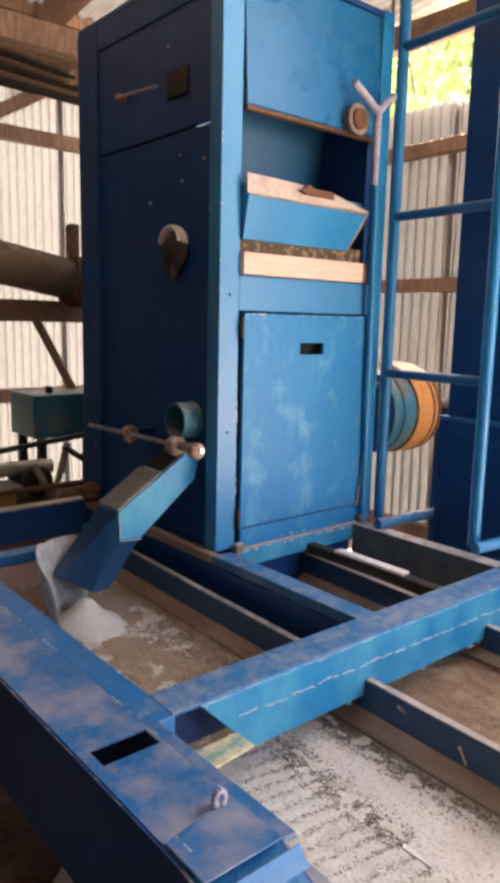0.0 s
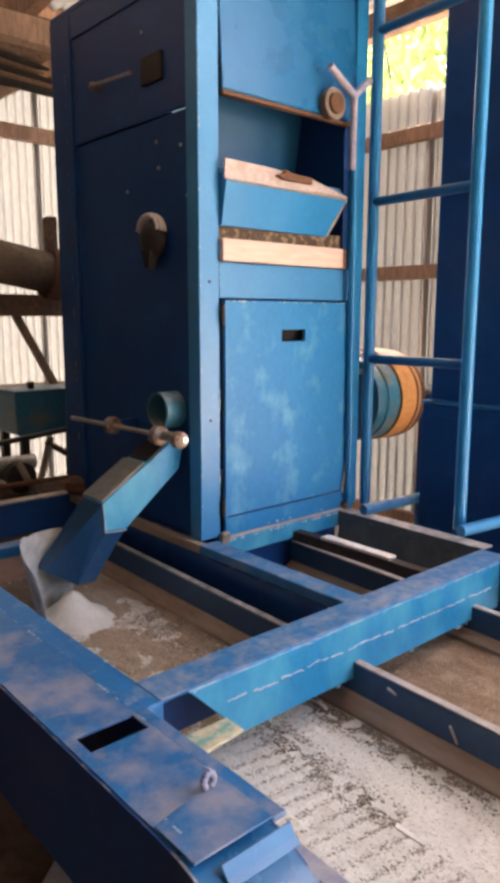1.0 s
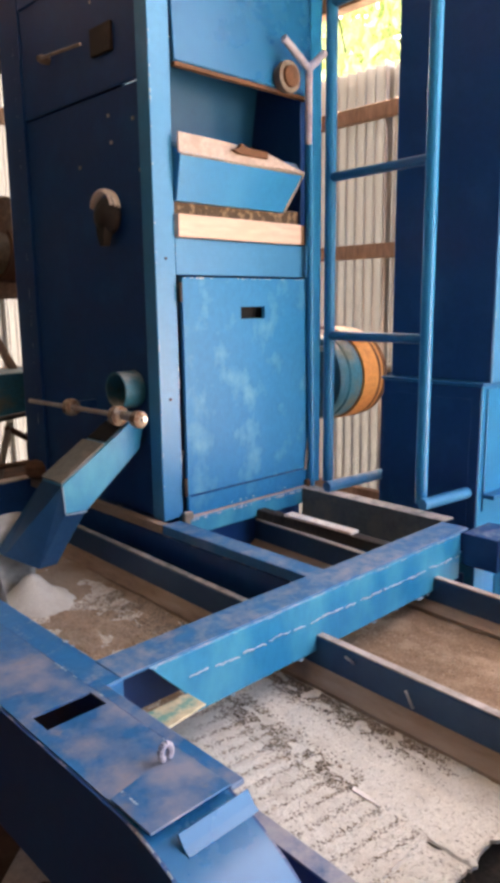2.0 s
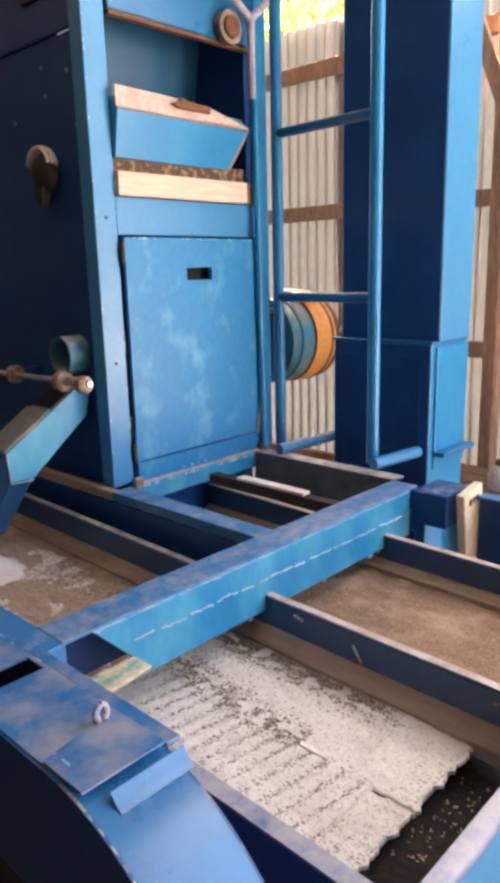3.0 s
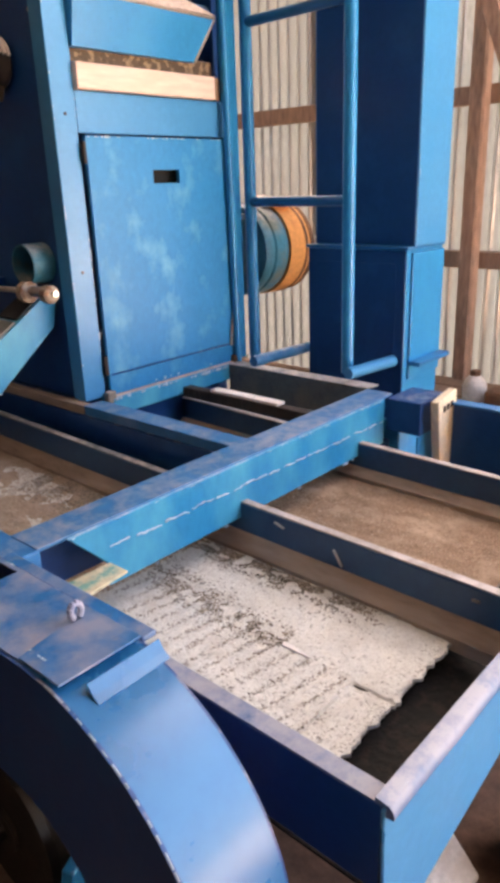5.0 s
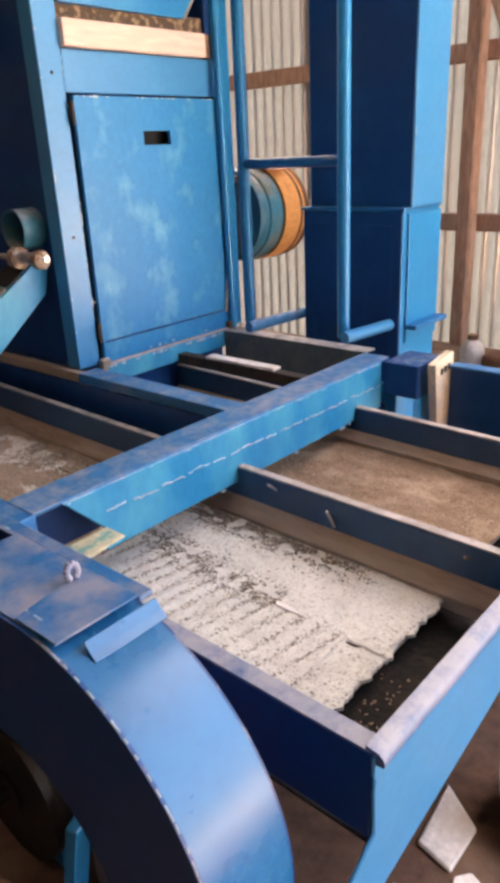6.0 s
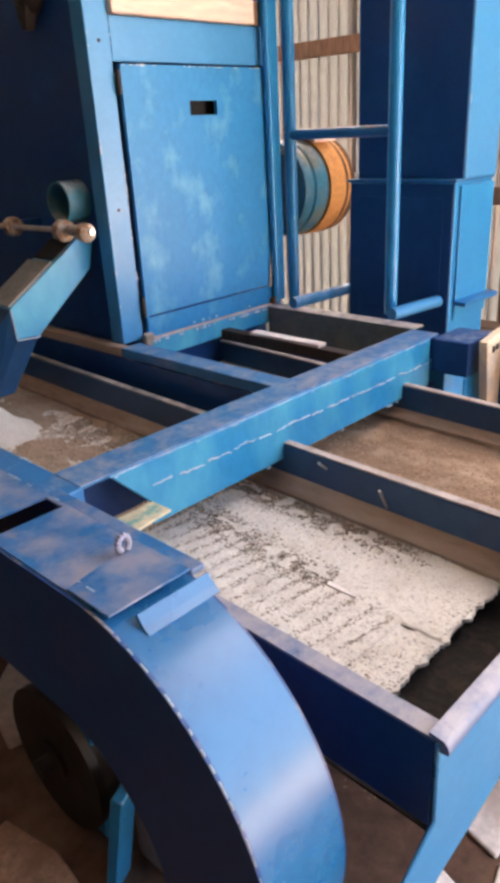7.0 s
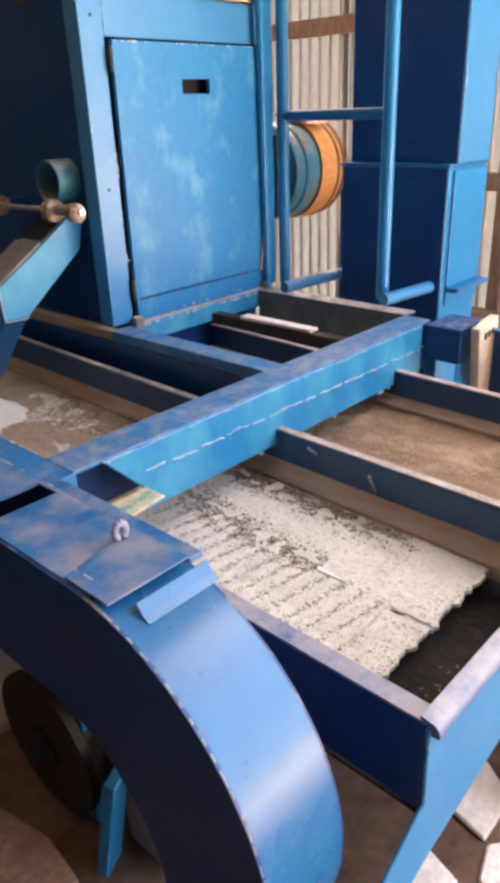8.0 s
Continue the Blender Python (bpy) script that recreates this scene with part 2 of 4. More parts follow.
def prism(poly, axis, a0, a1, bevel=0.002, bm=None):
    """A polygon in the two axes other than axis (in xyz order), pulled from a0 to a1 along it."""
    bm = bm or bmesh.new()

    def at(p, a):
        return {"x": (a, p[0], p[1]), "y": (p[0], a, p[1]), "z": (p[0], p[1], a)}[axis]

    lo = [bm.verts.new(at(p, a0)) for p in poly]
    hi = [bm.verts.new(at(p, a1)) for p in poly]
    fs = [bm.faces.new(lo), bm.faces.new(hi[::-1])]
    for k in range(len(poly)):
        j = (k + 1) % len(poly)
        fs.append(bm.faces.new((lo[k], hi[k], hi[j], lo[j])))
    bmesh.ops.recalc_face_normals(bm, faces=fs)
    if bevel:
        bmesh.ops.bevel(bm, geom=list({e for f in fs for e in f.edges}), offset=bevel, segments=1, affect="EDGES")
    return bm


def rod(p, q, r, seg=14, bm=None, r2=None):
    bm = bm or bmesh.new()
    p, q = Vector(p), Vector(q)
    m = Matrix.Translation((p + q) / 2) @ (q - p).to_track_quat("Z", "Y").to_matrix().to_4x4()
    bmesh.ops.create_cone(bm, cap_ends=True, segments=seg, radius1=r, radius2=r if r2 is None else r2, depth=(q - p).length, matrix=m)
    return bm


def bar(p, q, w, h, bm=None, bevel=0.003):
    """A squared timber or bar from p to q: w across, h high."""
    bm = bm or bmesh.new()
    p, q = Vector(p), Vector(q)
    d = (q - p).normalized()
    side = d.cross(Vector((0, 0, 1)))
    if side.length < 0.01:
        side = Vector((1, 0, 0))
    side.normalize()
    up = side.cross(d)
    cs = [[bm.verts.new(e + side * (a * w / 2) + up * (b * h / 2)) for a, b in ((-1, -1), (1, -1), (1, 1), (-1, 1))] for e in (p, q)]
    fs = [bm.faces.new(cs[0]), bm.faces.new(cs[1][::-1])]
    for k in range(4):
        j = (k + 1) % 4
        fs.append(bm.faces.new((cs[0][k], cs[1][k], cs[1][j], cs[0][j])))
    bmesh.ops.recalc_face_normals(bm, faces=fs)
    if bevel:
        bmesh.ops.bevel(bm, geom=list({e for f in fs for e in f.edges}), offset=bevel, segments=1, affect="EDGES")
    return bm


def lathe(profile, centre, direction, seg=32, bm=None):
    """A profile of (radius, height) turned about a direction through centre."""
    bm = bm or bmesh.new()
    q = Vector(direction).to_track_quat("Z", "Y").to_matrix()
    rings = []
    for r, h in profile:
        rings.append([bm.verts.new(Vector(centre) + q @ Vector((r * math.cos(2 * math.pi * k / seg), r * math.sin(2 * math.pi * k / seg), h))) for k in range(seg)])
    for a, b in zip(rings, rings[1:]):
        for k in range(seg):
            j = (k + 1) % seg
            bm.faces.new((a[k], a[j], b[j], b[k]))
    bm.faces.new(rings[0][::-1])
    bm.faces.new(rings[-1])
    return bm


def sweep(sections, bm=None):
    """Closed skin through rings of points, capped."""
    bm = bm or bmesh.new()
    rings = [[bm.verts.new(p) for p in s] for s in sections]
    for a, b in zip(rings, rings[1:]):
        for k in range(len(a)):
            j = (k + 1) % len(a)
            bm.faces.new((a[k], a[j], b[j], b[k]))
    bm.faces.new(rings[0][::-1])
    bm.faces.new(rings[-1])
    return bm


def corrugated(along, u0, u1, z0, z1, at, pitch=0.076, amp=0.013, steps=8, slope=0.0):
    """A corrugated sheet: waves along x or y, upright, or level for along 'roof'."""
    bm = bmesh.new()
    count = int((u1 - u0) / pitch * steps)
    cols = []
    for k in range(count + 1):
        u = u0 + (u1 - u0) * k / count
        w = amp * math.sin(2 * math.pi * u / pitch)
        row = []
        for z in (z0, (z0 + z1) / 2, z1):
            if along == "x":
                row.append(bm.verts.new((u, at + w, z)))
            elif along == "y":
                row.append(bm.verts.new((at + w, u, z)))
            else:
                row.append(bm.verts.new((u, z, at + w + slope * (z - z0))))
        cols.append(row)
    for a, b in zip(cols, cols[1:]):
        for k in range(2):
            bm.faces.new((a[k], b[k], b[k + 1], a[k + 1]))
    return bm


# ---- setting ----
g = bmesh.new()
bmesh.ops.create_grid(g, x_segments=60, y_segments=60, size=60)
for v in g.verts:
    if max(abs(v.co.x), abs(v.co.y)) > 4:
        v.co.z = 0.12 * noise.noise(v.co * 0.3) - 0.06
    else:
        v.co.z = -0.02
lone("ground", g, yard, "unseen pale yard that bounces daylight", "ground", kind="structure")
# Unseen dark ground added to cut light bounced from the yard.
lone("floor_outer", box(-1.41, 2.3, -9.0, -2.2, -0.3, 0.004, 0), earth, "unseen dark ground added to cut bounced light", "floor", kind="structure")
lone("floor", box(-1.41, 3.26, -2.2, 3.8, -0.3, 0.004, 0), earth, "brown trodden earth floor littered with husk", "floor", kind="structure")

EAST, NORTH, EAVE = 3.2, 3.75, 2.78
k = 0
y = -1.0
while y < NORTH:
    y1 = min(y + 0.8, NORTH)
    sh = part("wall_sheet", corrugated("y", y, y1 + 0.03, 0.02, EAVE - 0.02 * (k % 2), EAST + 0.07 + 0.004 * (k % 2), 0.068, 0.024), east_sheet, smooth=True)
    tagged(sh, "weathered corrugated wall sheet with light behind it", "wall", "east wall sheets", "structure")
    y, k = y1, k + 1
# Unseen boards added to keep reflections on the cabinet side dark.
for k in range(9):
    bd = part("wall_board", box(-1.40 + 0.25 * k, -1.155 + 0.25 * k, NORTH + 0.05, NORTH + 0.08 + 0.005 * (k % 2), 0.0, 3.3, 0.003), dark_board)
    tagged(bd, "unseen dark board added to block light", "wall", "north wall boards", "structure")
x = 0.85
while x < EAST:
    x1 = min(x + 0.8, EAST + 0.05)
    sh = part("wall_sheet", corrugated("x", x, x1 + 0.03, 0.02, 3.25, NORTH + 0.07 + 0.004 * (k % 2), 0.05, 0.011), north_sheet, smooth=True)
    tagged(sh, "pale translucent corrugated wall sheet", "wall", "north wall sheets", "structure")
    x, k = x1, k + 1
# Unseen west boards added to block the sky.
for k in range(46):
    wy = -7.2 + 0.24 * k
    bd = part("wall_board", box(-1.44, -1.41 + 0.006 * (k % 2), wy, wy + 0.236, 0.0, 3.9, 0.003), dark_board)
    tagged(bd, "unseen dark board added to block light", "wall", "west wall boards", "structure")
# Unseen end boards added to shut out southern sky light.
for k in range(9):
    bd = part("wall_board", box(-1.40 + 0.25 * k, -1.155 + 0.25 * k, -7.25, -7.22 + 0.005 * (k % 2), 0.0, 3.9, 0.003), dark_board)
    tagged(bd, "unseen dark board added to block light", "wall", "lean-to end boards", "structure")
rf = part("ceiling", corrugated("roof", -1.9, 3.36, -0.35, NORTH + 0.16, 3.595, slope=-0.1), roofing, smooth=True)
tagged(rf, "sheet iron roof on timber beams", "roof", kind="structure")


# Unseen roof added to keep sky light off the -X faces.
rf = part("ceiling_side", corrugated("roof", -1.9, 1.7, -7.2, -0.30, 3.80, slope=-0.02), blocker_roofing, smooth=True)
tagged(rf, "unseen roof added to block sky light", "roof", kind="structure")


def purlin(p, q, w=0.05, h=0.08, mat=timber, name="purlin", label="sawn timber purlin nailed to the wall sheets"):
    return lone(name, bar(p, q, w, h), mat, label, "timber", kind="structure")


for z in (0.30, 1.035, 1.77, 2.53):
    purlin((EAST + 0.03, -1.0, z), (EAST + 0.03, NORTH, z))
for z in (0.36, 1.08, 1.80, 2.54):
    purlin((-1.4, NORTH + 0.02, z), (EAST, NORTH + 0.03, z))
purlin((EAST, -1.0, 3.16), (EAST, NORTH, 3.16), 0.09, 0.13, old_timber, "wall_plate", "heavy timber wall plate under the roof")
purlin((-1.4, NORTH - 0.05, 3.2), (EAST, NORTH - 0.05, 3.2), 0.09, 0.13, timber, "wall_plate", "heavy timber wall plate under the roof")
for px_, py_ in ((EAST - 0.09, 1.175), (EAST - 0.09, -0.9), (EAST - 0.09, NORTH - 0.09)):
    lone("timber_post", bar((px_, py_, 0), (px_, py_, 3.2), 0.075, 0.075, bevel=0.01), timber, "rough sawn timber post against the iron wall", "post", "shed posts", "structure")
purlin((EAST - 0.165, 1.40, 2.75), (EAST - 0.165, 0.87, 1.50), 0.03, 0.07, timber, "brace", "diagonal timber brace on the post")
for xx in (-1.2, 0.15, 1.5):
    purlin((xx, -0.3, 3.475), (xx, NORTH + 0.2, 3.08), 0.07, 0.14, timber, "rafter", "timber rafter under the iron roof")
purlin((0.9, 3.6, 2.405), (1.9, 3.6, 3.005), 0.06, 0.07, timber, "brace", "diagonal timber brace under the roof")
purlin((-1.4, 3.2, 2.868), (2.6, 3.2, 2.868), 0.08, 0.12, timber, "tie_beam", "timber tie beam below the roof")
purlin((-1.4, NORTH - 0.02, 2.895), (EAST, NORTH - 0.02, 2.895), 0.03, 0.24, old_timber, "fascia", "brown weathered board under the eaves")

for k in range(6):
    lone("roof_pole", rod((0.55, 3.50, 2.96 - 0.045 * k), (1.95, 3.62, 2.845 - 0.022 * k), 0.022 + 0.003 * (k % 2), 10), dark_board if k % 2 else old_timber, "dark round pole stored under the roof", "pole", "poles under the roof", "structure", True)

# ---- grain cleaner cabinet ----
cab = thing("grain_cleaner_cabinet", (1.05, 1.45, 0.8), "tall blue painted steel grain cleaner with an access door", "machine")
X0, X1, Y0, Y1, Z0, Z1 = 1.05, 1.80, 1.45, 2.36, 0.80, 2.585
# Front post paled to imitate sky reflection.
part("corner_post", prism([(X0, Y0), (X0 + 0.078, Y0), (X0 + 0.078, Y0 + 0.008), (X0 + 0.008, Y0 + 0.008), (X0 + 0.008, Y0 + 0.06), (X0, Y0 + 0.06)], "z", Z0, Z1), pale_sheen_blue, cab)
# Rear post and side panels hold their shade in the paint colour.
part("corner_post", prism([(X0, Y1 - 0.15), (X0 + 0.03, Y1 - 0.15), (X0 + 0.03, Y1), (X0, Y1)], "z", Z0 + 0.02, Z1), shade_navy, cab, "blue rear post darkened for shade")
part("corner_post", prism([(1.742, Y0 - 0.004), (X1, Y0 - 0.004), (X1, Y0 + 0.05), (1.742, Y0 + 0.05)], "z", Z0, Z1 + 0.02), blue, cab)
part("side_panel", box(X0 + 0.014, X0 + 0.02, Y0 + 0.01, Y1 - 0.14, Z0, 2.13), shade_navy, cab, "blue side panel darkened for shade")
part("side_panel", box(X0 + 0.008, X0 + 0.02, Y0 + 0.01, Y1 - 0.14, 2.136, Z1 - 0.05), shade_navy, cab, "blue side panel darkened for shade")
part("header", box(X0 + 0.002, X0 + 0.03, Y0 + 0.06, Y1 - 0.15, Z1 - 0.09, Z1), shade_navy, cab)
part("back_panel", box(X0 + 0.03, X1, Y1 - 0.01, Y1, Z0, Z1), shade_navy, cab)
part("side_panel", box(X1 - 0.012, X1 - 0.004, Y0 + 0.05, Y1, Z0, Z1), shade_navy, cab)
part("top", box(X0 + 0.002, X1, Y0 + 0.003, Y1, Z1 + 0.001, Z1 + 0.02), shade_navy, cab)
part("upper_panel", prism([(Y0 + 0.012, Z1), (Y0 - 0.012, 2.185), (Y0 - 0.004, 2.18), (Y0 + 0.022, Z1)], "x", 1.135, 1.742), blue_gloss, cab, "glossy blue upper front panel with a rusted lower lip")
part("panel_lip", box(1.135, 1.742, Y0 - 0.014, Y0 + 0.008, 2.166, 2.179), rust, cab, "rusted panel edge")
# The recess shade is put into the baffle's colour.
part("baffle", prism([(Y0 + 0.30, 1.86), (Y0 + 0.22, 2.34), (Y0 + 0.228, 2.34), (Y0 + 0.308, 1.86)], "x", 1.135, 1.742), shade_blue, cab, "inner baffle plate in shade-darkened blue")
part("recess_wall", box(1.715, 1.742, Y0 + 0.02, Y0 + 0.34, 1.68, 2.35), shade_navy, cab)
hop = part("feed_hopper", sweep([[(1.13, Y0 + 0.03, 1.965), (1.705, Y0 + 0.03, 1.965), (1.692, Y0 - 0.015, 1.92), (1.13, Y0 - 0.035, 1.92)],
                                 [(1.13, Y0 + 0.03, 1.79), (1.615, Y0 + 0.03, 1.79), (1.605, Y0 + 0.0, 1.79), (1.13, Y0 - 0.01, 1.79)]]), blue, cab, "blue wedge hopper with a dusty top")
part("hopper_rim", bar((1.13, Y0 - 0.035, 1.921), (1.692, Y0 - 0.016, 1.921), 0.008, 0.008), dusty_steel, hop, "dusty worn rim")
part("hopper_rim", bar((1.693, Y0 - 0.014, 1.921), (1.607, Y0 + 0.0, 1.79), 0.008, 0.008), dusty_steel, hop, "dusty worn rim")
part("hopper_lip", prism([(1.128, 1.923), (1.685, 1.925), (1.50, 1.966), (1.30, 1.978), (1.128, 1.982)], "y", Y0 - 0.03, Y0 - 0.022, 0.001), pink_dust, hop, "pale dust covered upper lip")
part("hopper_latch", prism([(1.33, 1.955), (1.36, 1.945), (1.49, 1.945), (1.49, 1.965), (1.40, 1.968), (1.37, 1.978), (1.36, 1.966)], "y", Y0 - 0.045, Y0 - 0.031, 0.002), rust, hop, "rusty latch")
part("brush_strip", box(1.13, 1.70, Y0 + 0.015, Y0 + 0.03, 1.745, 1.80), husk_brush, cab, "bristly strip clogged with husk")
part("wooden_slat", box(1.128, 1.676, Y0 - 0.02, Y0 + 0.012, 1.684, 1.752, 0.004), pale_wood, cab, "pale planed wooden slat")
part("slat_end", box(1.678, 1.71, Y0 - 0.01, Y0 + 0.012, 1.684, 1.752, 0.004), old_timber, cab)
part("apron", box(1.128, 1.742, Y0 + 0.0, Y0 + 0.01, 1.572, 1.682), pale_sheen_blue, cab)

# door with a cut finger slot
dm = bmesh.new()
for xs in ((1.14, 1.384, 0.803, 1.565), (1.384, 1.496, 0.803, 1.432), (1.384, 1.496, 1.472, 1.565), (1.496, 1.742, 0.803, 1.565)):
    vs = [dm.verts.new((a, Y0 - 0.014, b)) for a, b in ((xs[0], xs[2]), (xs[1], xs[2]), (xs[1], xs[3]), (xs[0], xs[3]))]
    dm.faces.new(vs)
bmesh.ops.remove_doubles(dm, verts=dm.verts, dist=0.0005)
ex = bmesh.ops.extrude_face_region(dm, geom=dm.faces[:])
for v in ex["geom"]:
    if isinstance(v, bmesh.types.BMVert):
        v.co.y += 0.014
door = part("door", dm, door_blue, cab, "blue access door with scuffed paint")
# Black plate behind the slot stands for the dark inside.
part("door_inner", box(1.3, 1.6, Y0 + 0.03, Y0 + 0.04, 1.38, 1.52), black_hole, cab)
for z in (1.52, 0.9):
    part("hinge", rod((1.132, Y0 - 0.012, z - 0.03), (1.132, Y0 - 0.012, z + 0.03), 0.007), dark_iron, door)
part("door_handle", bar((1.70, Y0 - 0.02, 0.86), (1.72, Y0 - 0.02, 0.99), 0.006, 0.012), raw_steel, door, "thin bent steel latch")
part("weld_seam", bar((1.145, Y0 - 0.0165, 0.868), (1.735, Y0 - 0.0165, 0.868), 0.004, 0.005), shade_navy, door)
part("base_rail", box(1.13, 1.74, Y0 - 0.03, Y0 + 0.03, 0.738, 0.798, 0.004), blue_worn, cab, "dusty chipped base rail")
part("dust_ledge", box(1.15, 1.70, Y0 - 0.0295, Y0 - 0.015, 0.7985, 0.8025, 0.001), pink_dust, cab, "pale dust on the rail")
part("weld_bead", box(1.70, 1.745, Y0 - 0.034, Y0 - 0.008, 0.785, 0.825, 0.008), rust, cab)
part("weld_bead", box(1.115, 1.15, Y0 - 0.03, Y0 - 0.004, 0.775, 0.82, 0.008), dusty_steel, cab)
# lever and hub on the upper panel
part("hub", lathe([(0.04, 0), (0.05, 0.03), (0.05, 0.045), (0.034, 0.045), (0.034, 0.02)], (1.592, Y0 - 0.0, 2.215), (0, -1, 0), 20), dusty_steel, cab, "pale worn shaft hub", True)
part("hub_core", lathe([(0.033, 0), (0.033, 0.055), (0.02, 0.06)], (1.592, Y0 - 0.0, 2.215), (0, -1, 0), 16), rust, cab, "rusty shaft end", True)
lv = part("lever", rod((1.545, Y0 - 0.06, 2.318), (1.668, Y0 - 0.06, 2.25), 0.013), lever_paint, cab)
part("lever_arm", rod((1.668, Y0 - 0.06, 2.25), (1.757, Y0 - 0.05, 2.318), 0.013), lever_paint, cab)
part("lever_stem", rod((1.668, Y0 - 0.06, 2.26), (1.70, Y0 - 0.03, 2.02), 0.013), lever_paint, cab)
part("post_pipe", rod((1.71, Y0 - 0.03, 2.03), (1.726, Y0 - 0.028, 0.80), 0.013), blue, cab, "", True)
# side fittings
part("inspection_plate", box(X0 - 0.004, X0 + 0.012, 1.632, 1.745, 2.237, 2.318), dark_iron, cab, "small dark square plate")
part("plate_handle", rod((X0 - 0.025, 2.02, 2.295), (X0 - 0.02, 1.77, 2.28), 0.005), dusty_steel, cab)
part("handle_knob", lathe([(0.014, 0), (0.015, 0.03), (0.008, 0.045)], (X0 + 0.012, 2.02, 2.295), (-1, 0, 0), 14), dusty_steel, cab)
elbow = part("hose_elbow", lathe([(0.052, 0), (0.06, 0.012), (0.056, 0.03), (0.04, 0.045), (0.02, 0.05)], (X0 + 0.012, 1.685, 1.76), (-1, 0, 0), 24), dark_iron, cab, "dark greasy hose elbow", True)
for k, (lift, grow) in enumerate(((0.004, 0.066), (0.018, 0.064), (0.032, 0.058))):
    rib = bmesh.new()
    pts = [Vector((X0 - 0.004 - 0.012 * k, 1.685 + grow * math.cos(radians(a)), 1.768 + lift * 0.3 + grow * math.sin(radians(a)))) for a in range(10, 171, 16)]
    for p, q in zip(pts, pts[1:]):
        rod(p, q, 0.0055, 8, rib)
    part("rib", rib, lit_white, elbow, "pale rib of the hose", True)
part("hose_end", sweep([[(X0 - 0.03, 1.655, 1.765), (X0 - 0.03, 1.725, 1.765), (X0 + 0.0, 1.73, 1.765), (X0 + 0.0, 1.65, 1.765)],
                        [(X0 - 0.034, 1.668, 1.70), (X0 - 0.034, 1.708, 1.70), (X0 - 0.005, 1.712, 1.70), (X0 - 0.005, 1.664, 1.70)],
                        [(X0 - 0.03, 1.676, 1.668), (X0 - 0.03, 1.70, 1.668), (X0 - 0.008, 1.70, 1.668), (X0 - 0.008, 1.676, 1.668)]]), dark_iron, elbow, "", True)
for yy, zz in ((1.68, 2.06), (1.67, 1.98), (1.86, 1.93), (1.52, 1.88), (1.55, 2.03), (1.50, 1.95), (1.75, 2.40)):
    part("bolt", lathe([(0.006, 0), (0.006, 0.004), (0.003, 0.006)], (X0 + 0.012, yy, zz), (-1, 0, 0), 6), raw_steel, cab)
for zz in (1.19, 1.62):
    part("bolt", lathe([(0.005, 0), (0.005, 0.002), (0.003, 0.003)], (X0 + 0.04, Y0, zz), (0, -1, 0), 6), dark_iron, cab)

# ---- outlet spout with its gate shaft ----
sp = thing("outlet_spout", (1.0, 1.6, 0.7), "blue square sheet metal discharge spout below the cleaner", "chute")
part("collar", lathe([(0.06, 0), (0.06, 0.074), (0.054, 0.074), (0.053, 0.004)], (X0 + 0.012, 1.60, 1.215), (-1, 0, 0), 32), teal, sp, "teal round collar", True)
ya, yb = 1.545, 1.67
part("upper_duct", prism([(1.056, 1.125), (1.032, 1.028), (0.828, 0.865), (0.755, 0.869), (0.750, 0.958), (0.94, 1.078), (1.0, 1.118)], "y", ya, yb, 0.002), blue_worn, sp, "blue duct with a bare lower seam")
# Duct top in dusty steel with shade painted in.
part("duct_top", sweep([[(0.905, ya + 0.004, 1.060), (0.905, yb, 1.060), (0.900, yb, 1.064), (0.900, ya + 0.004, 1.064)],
                        [(0.752, ya + 0.004, 0.962), (0.752, yb, 0.962), (0.748, yb, 0.966), (0.748, ya + 0.004, 0.966)]]), shaded_steel, sp, "dusty steel duct plate darkened for shade")
# Black plate laid on the duct, painted as a dark opening.
part("duct_opening", sweep([[(0.985, ya + 0.012, 1.111), (0.985, yb - 0.01, 1.111), (0.983, yb - 0.01, 1.114), (0.983, ya + 0.012, 1.114)],
                            [(0.915, ya + 0.012, 1.066), (0.915, yb - 0.01, 1.066), (0.913, yb - 0.01, 1.069), (0.913, ya + 0.012, 1.069)]]), black_hole, sp, "black plate painted as an open slot")
# Lower duct: deep shade painted into its colour.
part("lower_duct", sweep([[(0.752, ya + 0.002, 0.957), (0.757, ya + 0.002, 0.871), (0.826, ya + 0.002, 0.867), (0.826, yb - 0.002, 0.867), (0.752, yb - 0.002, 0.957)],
                          [(0.614, yb + 0.01, 0.74), (0.685, ya + 0.055, 0.70), (0.745, ya + 0.055, 0.70), (0.745, yb + 0.05, 0.70), (0.61, yb + 0.05, 0.745)]]), shade_teal, sp, "lower duct darkened for shade")
part("seam", bar((0.749, ya - 0.003, 0.958), (0.754, ya - 0.003, 0.868), 0.003, 0.004), weld_pale, sp, "pale bare seam")
part("seam", bar((0.754, ya - 0.003, 0.867), (0.829, ya - 0.003, 0.863), 0.003, 0.004), weld_pale, sp, "pale bare seam")
part("gate_shaft", rod((0.97, 1.42, 1.145), (0.955, 2.12, 1.14), 0.008), bright_steel, sp, "bright steel shaft")
for yy, rr in ((1.845, 0.030), (1.56, 0.032), (1.45, 0.026)):
    part("clamp", lathe([(rr * 0.7, -0.02), (rr, -0.015), (rr, 0.012), (rr * 0.75, 0.02)], (0.965, yy, 1.142), (0, 1, 0), 10), corroded, sp, "corroded clamp")
part("sleeve", rod((0.97, 1.47, 1.145), (0.968, 1.53, 1.145), 0.016), raw_steel, sp)
part("bracket", box(0.975, X0 + 0.012, 1.835, 1.855, 1.13, 1.16), shade_navy, sp)

# curved plastic apron that catches the grain
ap = bmesh.new()
rows = []
